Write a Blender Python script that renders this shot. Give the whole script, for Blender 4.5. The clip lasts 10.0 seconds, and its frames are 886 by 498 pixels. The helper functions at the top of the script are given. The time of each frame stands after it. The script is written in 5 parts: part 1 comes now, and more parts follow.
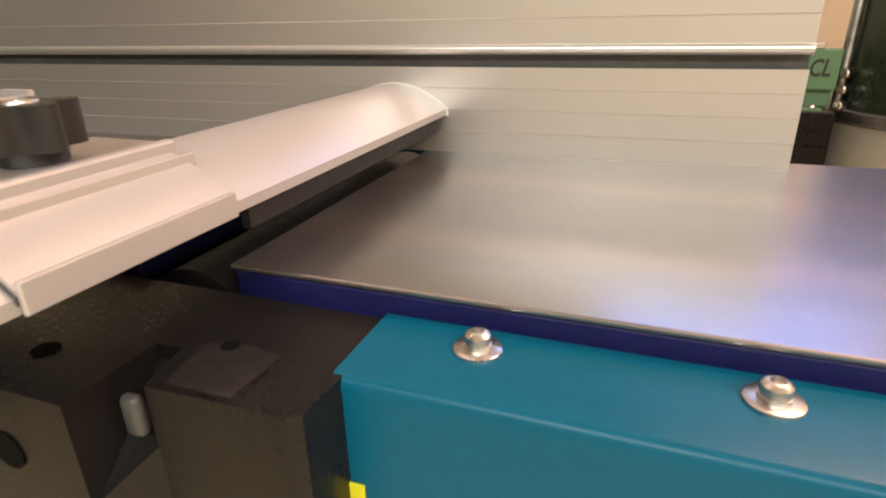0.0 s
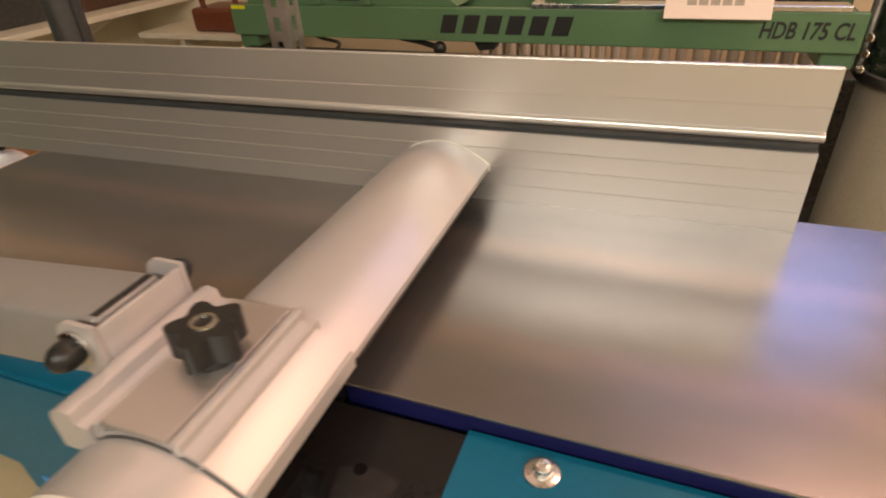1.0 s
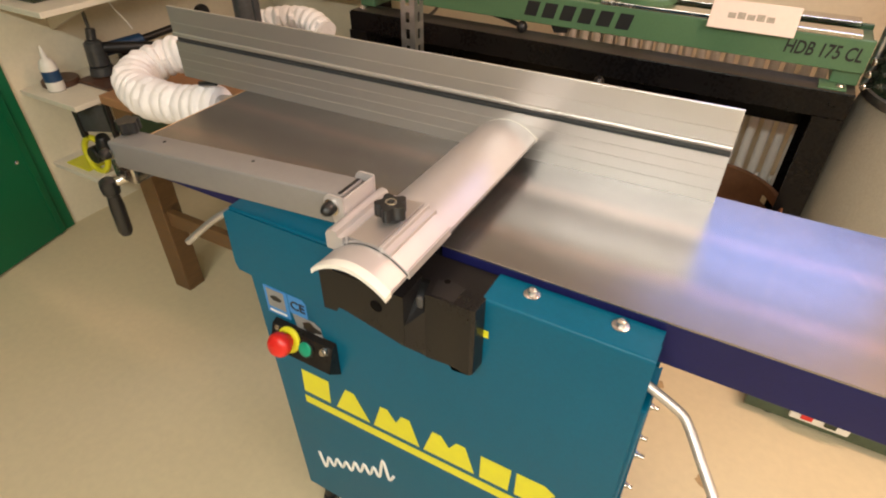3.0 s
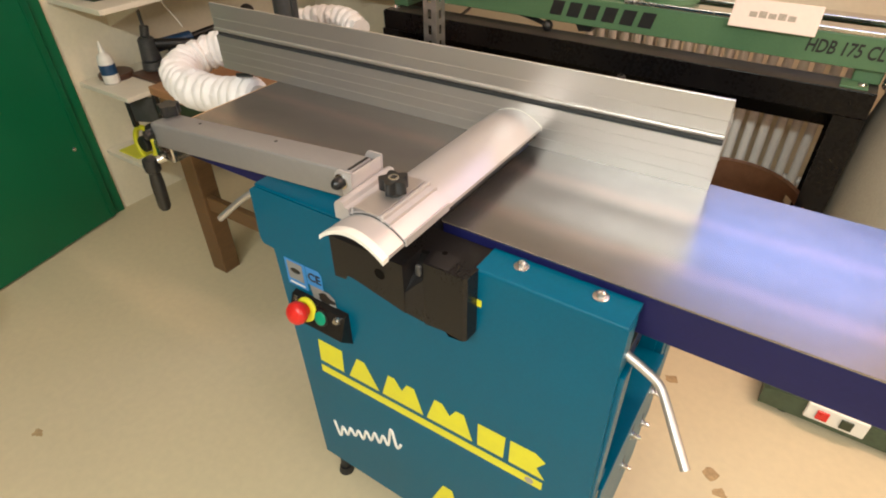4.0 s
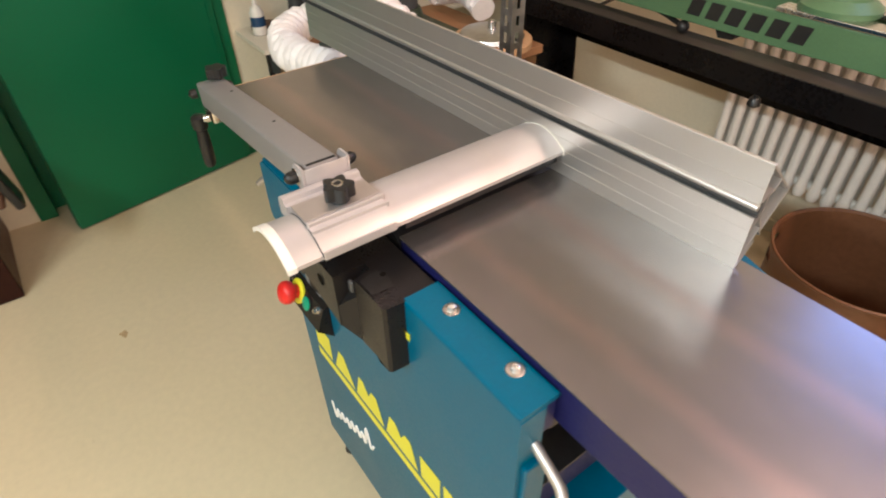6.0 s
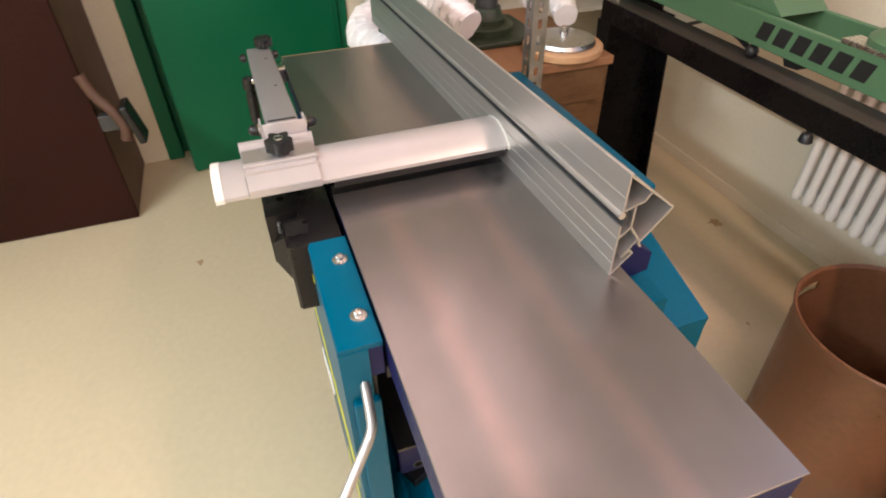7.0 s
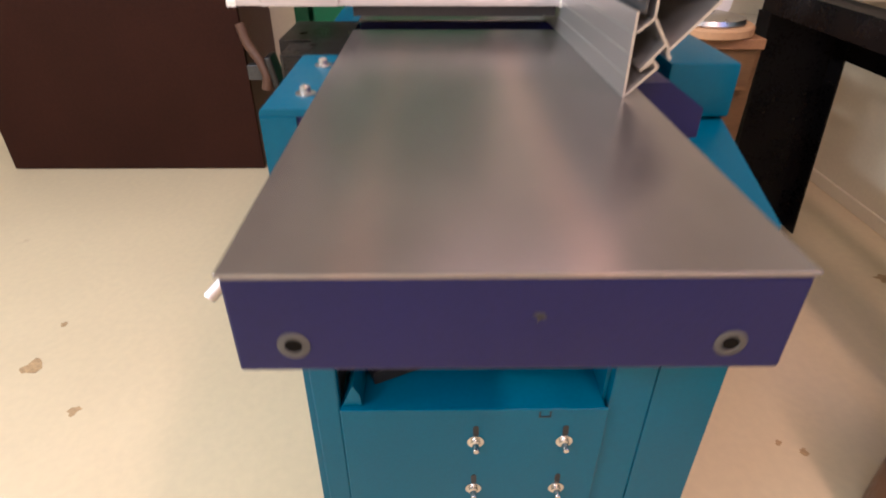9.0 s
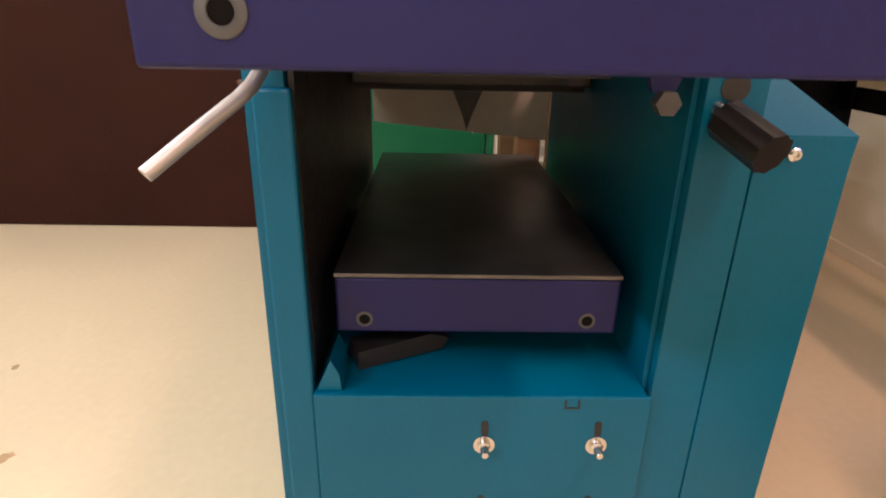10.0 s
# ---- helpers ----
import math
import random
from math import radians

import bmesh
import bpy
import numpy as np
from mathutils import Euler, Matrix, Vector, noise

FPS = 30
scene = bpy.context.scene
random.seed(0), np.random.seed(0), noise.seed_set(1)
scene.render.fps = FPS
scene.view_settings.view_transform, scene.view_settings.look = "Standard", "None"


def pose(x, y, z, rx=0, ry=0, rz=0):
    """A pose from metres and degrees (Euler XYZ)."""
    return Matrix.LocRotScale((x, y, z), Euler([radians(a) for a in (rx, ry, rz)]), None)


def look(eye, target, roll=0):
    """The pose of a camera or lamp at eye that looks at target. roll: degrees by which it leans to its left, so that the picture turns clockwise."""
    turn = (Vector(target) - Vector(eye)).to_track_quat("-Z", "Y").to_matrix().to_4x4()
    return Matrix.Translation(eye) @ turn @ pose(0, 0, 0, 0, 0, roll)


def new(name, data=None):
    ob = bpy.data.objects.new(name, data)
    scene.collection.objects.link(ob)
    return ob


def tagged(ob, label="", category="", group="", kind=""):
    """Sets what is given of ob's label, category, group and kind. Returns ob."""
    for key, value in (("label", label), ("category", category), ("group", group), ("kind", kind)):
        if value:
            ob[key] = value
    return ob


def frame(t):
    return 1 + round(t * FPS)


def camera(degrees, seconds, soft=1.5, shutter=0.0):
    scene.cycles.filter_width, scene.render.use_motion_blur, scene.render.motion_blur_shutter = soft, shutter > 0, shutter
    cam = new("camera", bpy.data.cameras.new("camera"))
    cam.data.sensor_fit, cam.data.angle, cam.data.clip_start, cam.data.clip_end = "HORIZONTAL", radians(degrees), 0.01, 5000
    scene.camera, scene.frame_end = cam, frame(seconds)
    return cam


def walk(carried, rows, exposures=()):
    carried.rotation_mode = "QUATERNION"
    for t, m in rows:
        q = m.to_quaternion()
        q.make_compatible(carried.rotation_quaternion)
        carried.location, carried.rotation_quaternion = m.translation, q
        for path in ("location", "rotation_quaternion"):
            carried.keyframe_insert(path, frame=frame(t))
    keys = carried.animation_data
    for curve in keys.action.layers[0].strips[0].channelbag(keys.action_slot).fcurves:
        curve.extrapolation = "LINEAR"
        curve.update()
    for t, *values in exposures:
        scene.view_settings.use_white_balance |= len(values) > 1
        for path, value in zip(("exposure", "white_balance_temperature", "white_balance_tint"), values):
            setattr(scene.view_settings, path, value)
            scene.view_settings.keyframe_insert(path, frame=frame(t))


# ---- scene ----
cam = camera(75.7, 10.0, soft=1.9, shutter=0.4)
PATH = [
    (0, (0.307, -0.217, 0.988), (-0.339, 1.518, 0.23), -1.2),
    (0.3, (0.31, -0.202, 1.017), (-0.333, 1.487, 0.161), -1.7),
    (0.5, (0.313, -0.201, 1.053), (-0.352, 1.453, 0.146), -3.1),
    (1, (0.28, -0.232, 1.145), (-0.355, 1.341, 0.086), -3.2),
    (1.2, (0.259, -0.265, 1.177), (-0.34, 1.294, 0.077), -1.2),
    (1.5, (0.247, -0.319, 1.252), (-0.373, 1.177, 0.077), -2.5),
    (2, (0.22, -0.393, 1.301), (-0.41, 1.051, 0.069), -0.9),
    (2.5, (0.28, -0.465, 1.323), (-0.425, 0.934, 0.08), -0.9),
    (2.7, (0.338, -0.496, 1.328), (-0.393, 0.905, 0.102), -0.2),
    (3.8, (0.482, -0.569, 1.333), (-0.392, 0.773, 0.135), -0.4),
    (4, (0.491, -0.568, 1.337), (-0.398, 0.755, 0.129), -0.8),
    (4.5, (0.525, -0.554, 1.34), (-0.412, 0.736, 0.132), -0.7),
    (5, (0.535, -0.486, 1.329), (-0.48, 0.728, 0.106), -0.9),
    (5.5, (0.566, -0.39, 1.326), (-0.56, 0.689, 0.074), -1.4),
    (5.7, (0.578, -0.361, 1.329), (-0.597, 0.656, 0.07), -1.2),
    (6.8, (0.814, -0.108, 1.35), (-0.625, 0.459, 0.082), -1.4),
    (7, (0.847, -0.078, 1.346), (-0.625, 0.426, 0.09), -1.0),
    (7.5, (0.953, -0.032, 1.326), (-0.573, 0.294, 0.076), -0.6),
    (8, (1.006, 0.034, 1.285), (-0.551, 0.217, 0.043), -0.3),
    (8.5, (0.956, 0.116, 1.176), (-0.647, 0.192, -0.018), -0.2),
    (9, (0.939, 0.114, 1.036), (-0.751, 0.138, -0.034), 0.2),
    (9.2, (0.933, 0.108, 0.963), (-0.794, 0.122, -0.046), 0.5),
    (9.5, (0.926, 0.103, 0.884), (-0.857, 0.11, -0.023), 0.8),
    (9.7, (0.921, 0.108, 0.85), (-0.9, 0.122, 0.024), 1.0),
    (10, (0.914, 0.109, 0.82), (-0.943, 0.145, 0.079), 1.1),
]
walk(cam, [(t, look(eye, target, roll)) for t, eye, target, roll in PATH], exposures=((0, -0.26, 5850, 9), (0.5, -0.5, 6050, 9), (1.0, -0.68, 6250, 11), (1.5, -0.74, 6200, 10), (2.0, -0.66, 6000, 9), (2.7, -0.40, 5900, 8), (4.5, -0.27, 5450, 4), (5.5, -0.25, 5400, 5), (7.0, -0.14, 5100, 8), (8.0, -0.22, 5050, 11), (9.0, -0.15, 5050, 16), (9.5, -0.3, 5200, 18), (10.0, -0.03, 5350, 18)))


# ---- world and lights ----
world = bpy.data.worlds.new("world")
scene.world = world
world.use_nodes = True
wn = world.node_tree.nodes
sky = wn.new("ShaderNodeTexSky")
sky.sky_type = "NISHITA"
sky.sun_disc = False
sky.sun_elevation = radians(30)
sky.sun_rotation = radians(200)
wn["Background"].inputs[1].default_value = 0.1
world.node_tree.links.new(sky.outputs[0], wn["Background"].inputs[0])


def area(name, m, sx, sy, power, color):
    d = bpy.data.lights.new(name, "AREA")
    d.shape, d.size, d.size_y, d.energy, d.color = "RECTANGLE", sx, sy, power, color
    ob = new(name, d)
    ob.matrix_world = m
    return ob


# tubes on the ceiling, and the daylight in the window of the back wall
area("tube_light", pose(-0.62, 0.24, 2.36), 1.2, 0.04, 2.5, (1.0, 0.58, 0.45))
area("tube_light", pose(-0.62, 0.58, 2.36), 1.2, 0.04, 2.5, (1.0, 0.58, 0.45))
area("tube_light", pose(0.20, -1.87, 2.35, 38, 0, 0), 1.2, 0.07, 46, (1.0, 0.93, 0.78))
area("tube_light", pose(1.75, -1.87, 2.35, 38, 0, 0), 1.2, 0.07, 38, (1.0, 0.94, 0.80))
area("tube_light", pose(2.2, -0.75, 2.36), 0.12, 1.2, 32, (1.0, 0.80, 0.68))
area("tube_light", pose(1.25, 0.80, 2.36), 1.2, 0.12, 39, (1.0, 0.56, 0.36))
area("window_daylight", pose(0.66, 1.72, 1.88, -90, 0, 0), 0.88, 0.40, 6.4, (0.34, 0.46, 1.0))


# ---- materials ----
def nodes_of(m):
    return m.node_tree.nodes, m.node_tree.links


def surface(name, color, rough=0.5, metal=0.0, vary=0.12, grain=60.0, blotch=3.0, bump=0.15, stretch=(1, 1, 1), rvary=0.12, dirt=None, dirt_at=0.62, coat=0.0, random_tint=0.0, spec=0.5):
    """A procedural surface with fine grain, broad blotches and optional dirt."""
    m = bpy.data.materials.new(name)
    m.use_nodes = True
    n, l = nodes_of(m)
    b = n["Principled BSDF"]
    b.inputs["Metallic"].default_value = metal
    b.inputs["Coat Weight"].default_value = coat
    b.inputs["Specular IOR Level"].default_value = spec
    tc = n.new("ShaderNodeTexCoord")
    mp = n.new("ShaderNodeMapping")
    mp.inputs["Scale"].default_value = stretch
    l.new(tc.outputs["Object"], mp.inputs["Vector"])
    fine = n.new("ShaderNodeTexNoise")
    fine.inputs["Scale"].default_value, fine.inputs["Detail"].default_value = grain, 5
    broad = n.new("ShaderNodeTexNoise")
    broad.inputs["Scale"].default_value, broad.inputs["Detail"].default_value = blotch, 4
    l.new(mp.outputs[0], fine.inputs["Vector"])
    l.new(mp.outputs[0], broad.inputs["Vector"])
    both = n.new("ShaderNodeMath")
    both.operation = "ADD"
    l.new(fine.outputs["Fac"], both.inputs[0])
    l.new(broad.outputs["Fac"], both.inputs[1])
    gain = n.new("ShaderNodeMapRange")
    gain.inputs["From Min"].default_value, gain.inputs["From Max"].default_value = 0.6, 1.4
    gain.inputs["To Min"].default_value, gain.inputs["To Max"].default_value = 1 - vary, 1 + vary
    l.new(both.outputs[0], gain.inputs["Value"])
    mul = n.new("ShaderNodeVectorMath")
    mul.operation = "SCALE"
    mul.inputs[0].default_value = color
    l.new(gain.outputs[0], mul.inputs["Scale"])
    out = mul.outputs[0]
    if dirt:
        spots = n.new("ShaderNodeTexNoise")
        spots.inputs["Scale"].default_value, spots.inputs["Detail"].default_value = blotch * 2.7, 8
        spots.inputs["Roughness"].default_value = 0.7
        l.new(tc.outputs["Object"], spots.inputs["Vector"])
        ramp = n.new("ShaderNodeMapRange")
        ramp.inputs["From Min"].default_value, ramp.inputs["From Max"].default_value = dirt_at, dirt_at + 0.12
        ramp.inputs["To Max"].default_value = 0.75
        l.new(spots.outputs["Fac"], ramp.inputs["Value"])
        mix = n.new("ShaderNodeMix")
        mix.data_type = "RGBA"
        l.new(ramp.outputs[0], mix.inputs["Factor"])
        l.new(out, mix.inputs["A"])
        mix.inputs["B"].default_value = (*dirt, 1)
        out = mix.outputs["Result"]
    if random_tint:
        info = n.new("ShaderNodeObjectInfo")
        rr = n.new("ShaderNodeMapRange")
        rr.inputs["To Min"].default_value, rr.inputs["To Max"].default_value = 1 - random_tint, 1 + random_tint
        l.new(info.outputs["Random"], rr.inputs["Value"])
        m2 = n.new("ShaderNodeVectorMath")
        m2.operation = "SCALE"
        l.new(out, m2.inputs[0])
        l.new(rr.outputs[0], m2.inputs["Scale"])
        out = m2.outputs[0]
    l.new(out, b.inputs["Base Color"])
    rr = n.new("ShaderNodeMapRange")
    rr.inputs["From Min"].default_value, rr.inputs["From Max"].default_value = 0.6, 1.4
    rr.inputs["To Min"].default_value, rr.inputs["To Max"].default_value = max(0.03, rough - rvary), min(1, rough + rvary)
    l.new(both.outputs[0], rr.inputs["Value"])
    l.new(rr.outputs[0], b.inputs["Roughness"])
    if bump:
        bp = n.new("ShaderNodeBump")
        bp.inputs["Strength"].default_value, bp.inputs["Distance"].default_value = bump, 0.002
        l.new(fine.outputs["Fac"], bp.inputs["Height"])
        l.new(bp.outputs[0], b.inputs["Normal"])
    return m


TEAL = surface("teal_paint", (0.003, 0.094, 0.170), 0.36, spec=0.25, vary=0.1, grain=180, blotch=6, bump=0.05, rvary=0.08)
NAVY = surface("blue_paint", (0.0105, 0.0110, 0.070), 0.42, spec=0.25, vary=0.12, grain=220, blotch=9, bump=0.1)
STEEL = surface("planed_steel", (0.315, 0.296, 0.288), 0.27, 0.88, vary=0.10, grain=22, blotch=5, bump=0.0, stretch=(0.7, 1.2, 1.2), rvary=0.0)


def reflection_lanes(m, lanes, half, gain):
    """Paints tube light reflections into a planed surface's colour, as lanes along x."""
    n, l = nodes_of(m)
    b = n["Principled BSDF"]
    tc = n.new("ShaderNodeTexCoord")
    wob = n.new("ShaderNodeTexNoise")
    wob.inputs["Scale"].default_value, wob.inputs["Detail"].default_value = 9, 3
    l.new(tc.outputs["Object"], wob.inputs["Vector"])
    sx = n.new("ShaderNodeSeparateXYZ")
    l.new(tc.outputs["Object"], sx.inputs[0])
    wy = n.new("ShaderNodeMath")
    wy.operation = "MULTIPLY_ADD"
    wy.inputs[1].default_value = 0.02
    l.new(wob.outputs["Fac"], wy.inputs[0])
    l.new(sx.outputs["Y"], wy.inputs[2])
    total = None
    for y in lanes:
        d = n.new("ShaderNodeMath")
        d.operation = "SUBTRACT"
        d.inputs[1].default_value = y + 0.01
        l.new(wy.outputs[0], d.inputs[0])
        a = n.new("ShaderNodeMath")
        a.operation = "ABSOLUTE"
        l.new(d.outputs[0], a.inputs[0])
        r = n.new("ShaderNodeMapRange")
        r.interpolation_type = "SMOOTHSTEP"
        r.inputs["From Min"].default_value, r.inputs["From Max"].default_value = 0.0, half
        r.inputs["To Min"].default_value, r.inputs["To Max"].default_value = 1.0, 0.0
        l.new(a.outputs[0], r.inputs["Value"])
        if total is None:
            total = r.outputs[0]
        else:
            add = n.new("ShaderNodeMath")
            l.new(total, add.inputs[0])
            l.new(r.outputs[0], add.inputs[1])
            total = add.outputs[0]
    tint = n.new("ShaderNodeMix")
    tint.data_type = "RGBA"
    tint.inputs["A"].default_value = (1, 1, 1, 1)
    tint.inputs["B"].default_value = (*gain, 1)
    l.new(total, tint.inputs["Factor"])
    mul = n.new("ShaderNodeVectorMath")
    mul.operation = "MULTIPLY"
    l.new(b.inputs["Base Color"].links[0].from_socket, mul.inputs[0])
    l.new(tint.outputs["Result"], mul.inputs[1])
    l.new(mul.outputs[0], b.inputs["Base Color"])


# pinkish lanes colour in the ceiling tubes' reflection on the tables
reflection_lanes(STEEL, (0.07, 0.197), 0.028, (1.20, 1.10, 1.07))
# mottled and darker than STEEL: the unlit cabinet's shade is in the colour
BEDSTEEL = surface("shaded_bed_steel", (0.12, 0.115, 0.11), 0.36, 0.85, vary=0.35, grain=14, blotch=7, bump=0.0, rvary=0.0)
BRIGHT = surface("bright_steel", (0.62, 0.60, 0.57), 0.25, 1.0, vary=0.1, grain=120, bump=0.05)
ZINC = surface("galvanised_steel", (0.50, 0.50, 0.50), 0.36, 1.0, vary=0.2, grain=60, blotch=14, bump=0.1)
ALU = surface("anodised_aluminium", (0.63, 0.61, 0.585), 0.35, 0.82, vary=0.02, grain=8, blotch=3, bump=0.0, rvary=0.0)
ARMGREY = surface("grey_arm_paint", (0.27, 0.258, 0.25), 0.45, 0.35, vary=0.06, grain=120, blotch=5, bump=0.02, rvary=0.04)
SATIN = surface("satin_chrome", (0.58, 0.555, 0.54), 0.42, 0.85, vary=0.04, grain=60, bump=0.0, rvary=0.03)
GUARD = surface("silver_guard", (0.545, 0.51, 0.50), 0.40, 0.45, vary=0.04, grain=30, blotch=5, bump=0.0, rvary=0.02)
WHITE_PLASTIC = surface("white_plastic", (0.78, 0.75, 0.68), 0.4, vary=0.04, bump=0.02)
BLACK_PLASTIC = surface("black_plastic", (0.009, 0.008, 0.008), 0.33, spec=0.3, vary=0.25, grain=300, blotch=12, bump=0.06, dirt=(0.05, 0.042, 0.038), dirt_at=0.74)
GREY_WORN = surface("scuffed_plastic", (0.017, 0.015, 0.014), 0.40, spec=0.35, vary=0.35, grain=160, blotch=30, bump=0.08)
KNOB_PLASTIC = surface("knob_plastic", (0.012, 0.012, 0.012), 0.38, vary=0.2, grain=200, bump=0.05)
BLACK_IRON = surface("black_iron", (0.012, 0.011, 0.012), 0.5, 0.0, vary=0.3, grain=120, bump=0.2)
BLACK_PAINT = surface("black_gloss_paint", (0.006, 0.005, 0.005), 0.30, spec=0.15, vary=0.3, grain=100, blotch=8, bump=0.06)
DUSTY_BLACK = surface("dusty_black_paint", (0.045, 0.038, 0.030), 0.5, vary=0.5, grain=90, blotch=7, bump=0.1)
LATHE = surface("lathe_green", (0.090, 0.175, 0.085), 0.4, vary=0.1, grain=150, blotch=6, bump=0.06)
DOORGREEN = surface("door_green", (0.002, 0.115, 0.042), 0.5, vary=0.12, grain=120, blotch=2.5, bump=0.06)
BROWN = surface("brown_panel", (0.030, 0.0115, 0.0075), 0.75, spec=0.08, vary=0.25, grain=90, blotch=3, bump=0.1)
BROWNEDGE = surface("brown_edge", (0.10, 0.05, 0.03), 0.55, vary=0.2, grain=90, blotch=5, bump=0.1)
WALL = surface("cream_wall", (0.74, 0.67, 0.51), 0.85, vary=0.06, grain=70, blotch=2, bump=0.25)
CEIL = surface("ceiling_paint", (0.75, 0.70, 0.58), 0.9, vary=0.05, bump=0.1)
FLOOR = surface("painted_floor", (0.62, 0.53, 0.345), 0.62, vary=0.065, grain=45, blotch=1.6, bump=0.0, dirt=(0.40, 0.30, 0.17), dirt_at=0.66)
WOOD = surface("brown_wood", (0.145, 0.078, 0.030), 0.55, vary=0.3, grain=40, blotch=5, bump=0.25, stretch=(1, 1, 6))
BOARD = surface("bench_board", (0.30, 0.155, 0.07), 0.6, vary=0.2, grain=30, blotch=4, bump=0.2, stretch=(1, 7, 7))
PALEWOOD = surface("pale_wood", (0.55, 0.34, 0.17), 0.5, vary=0.15, grain=40, blotch=6, bump=0.15)
DARKGREEN = surface("dark_green_paint", (0.028, 0.040, 0.018), 0.5, vary=0.3, grain=100, bump=0.1)
BASEGREEN = surface("worn_green_paint", (0.050, 0.075, 0.042), 0.45, vary=0.3, grain=80, blotch=9, bump=0.12, dirt=(0.10, 0.085, 0.06), dirt_at=0.62)
SHELFW = surface("white_shelf", (0.74, 0.68, 0.55), 0.5, vary=0.06, grain=60, bump=0.05)
DARKBROWN = surface("dark_board", (0.075, 0.035, 0.02), 0.45, vary=0.3, grain=50, blotch=6, bump=0.15)
HOSE = surface("hose_cloth", (0.86, 0.82, 0.80), 0.6, vary=0.05, grain=80, blotch=12, bump=0.5)
RADIATOR = surface("radiator_paint", (0.74, 0.72, 0.66), 0.35, vary=0.05, grain=120, bump=0.05)
BUCKET = surface("brown_bucket", (0.155, 0.068, 0.030), 0.42, vary=0.22, grain=70, blotch=5, bump=0.15, rvary=0.15)
RED = surface("red_plastic", (0.62, 0.018, 0.012), 0.32, vary=0.06, bump=0.02)
YELLOW = surface("yellow_paint", (0.70, 0.66, 0.012), 0.42, vary=0.06, bump=0.02)
GREENBTN = surface("green_button", (0.01, 0.27, 0.15), 0.35, vary=0.06, bump=0.02)
BLUE_STICKER = surface("blue_label", (0.05, 0.22, 0.55), 0.4, vary=0.08, bump=0.0)
GREY_STICKER = surface("grey_label", (0.22, 0.22, 0.22), 0.45, vary=0.12, bump=0.0)
# near-black for flat discs that paint the shade inside holes
BORE = surface("bore_shade", (0.004, 0.0035, 0.003), 0.8, spec=0.08, vary=0.1, bump=0.0)
INK = surface("black_ink", (0.012, 0.012, 0.012), 0.5, vary=0.1, bump=0.0)
WHITE_INK = surface("white_ink", (0.80, 0.78, 0.74), 0.5, vary=0.06, bump=0.0)
PAPER = surface("paper", (0.72, 0.62, 0.55), 0.6, vary=0.04, grain=90, bump=0.03)
GREY_INK = surface("grey_ink", (0.36, 0.33, 0.27), 0.6, vary=0.3, grain=140, bump=0.0)
BAG = surface("filter_cloth", (0.33, 0.29, 0.22), 0.9, vary=0.12, grain=160, blotch=5, bump=0.4)
DRUMGREEN = surface("dark_green_drum", (0.02, 0.032, 0.016), 0.3, vary=0.3, blotch=6, bump=0.05)
BLUE_TOOL = surface("blue_tool", (0.02, 0.06, 0.14), 0.4, vary=0.15)
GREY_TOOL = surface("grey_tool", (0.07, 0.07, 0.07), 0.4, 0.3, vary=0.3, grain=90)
REDBROWN = surface("red_brown_leather", (0.17, 0.045, 0.02), 0.45, vary=0.25)
STAIN = surface("stain", (0.40, 0.28, 0.14), 0.75, vary=0.35, grain=120, blotch=30, bump=0.2)
WHITE_FRAME = surface("window_paint", (0.78, 0.77, 0.72), 0.45, vary=0.04)
DIFFUSER = surface("lamp_diffuser", (0.85, 0.84, 0.80), 0.4, vary=0.03)

GLASS = bpy.data.materials.new("clear_glass")
GLASS.use_nodes = True
gb = GLASS.node_tree.nodes["Principled BSDF"]
gb.inputs["Transmission Weight"].default_value = 1.0
gb.inputs["Roughness"].default_value = 0.03
gb.inputs["Base Color"].default_value = (0.93, 0.96, 0.94, 1)
gb.inputs["IOR"].default_value = 1.45


# ---- shape helpers ----
def part(name, bm, material, parent=None, label="", smooth=False, extra=()):
    """Links a bmesh, in world places, as one mesh under a thing or a part."""
    bmesh.ops.recalc_face_normals(bm, faces=bm.faces)
    me = bpy.data.meshes.new(name)
    bm.to_mesh(me)
    bm.free()
    for mt in (material, *extra):
        me.materials.append(mt)
    if smooth:
        me.shade_smooth()
        try:
            me.set_sharp_from_angle(angle=radians(38))
        except AttributeError:
            pass
    ob = new(name, me)
    if parent is not None:
        ob.parent = parent
        if parent.type == "EMPTY":
            ob.matrix_parent_inverse = Matrix.Translation(-Vector(parent.location))
    if label:
        ob["label"] = label
    return ob


def thing(name, base, label, category, group="", kind=""):
    ob = new(name)
    ob.empty_display_size = 0.05
    ob.location = base
    return tagged(ob, label, category, group, kind)


def add_box(bm, x0, x1, y0, y1, z0, z1, bevel=0.0, seg=2, m=None):
    r = bmesh.ops.create_cube(bm, size=1)
    vs = r["verts"]
    for v in vs:
        v.co = Vector((x0 + (v.co.x + 0.5) * (x1 - x0), y0 + (v.co.y + 0.5) * (y1 - y0), z0 + (v.co.z + 0.5) * (z1 - z0)))
    if bevel:
        es = list({e for v in vs for e in v.link_edges})
        out = bmesh.ops.bevel(bm, geom=es, offset=bevel, segments=seg, affect="EDGES", profile=0.5)
        vs = list({v for f in out["faces"] for v in f.verts} | {v for v in vs if v.is_valid})
    if m is not None:
        bmesh.ops.transform(bm, matrix=m, verts=[v for v in vs if v.is_valid])
    return bm


def box(*a, **k):
    return add_box(bmesh.new(), *a, **k)


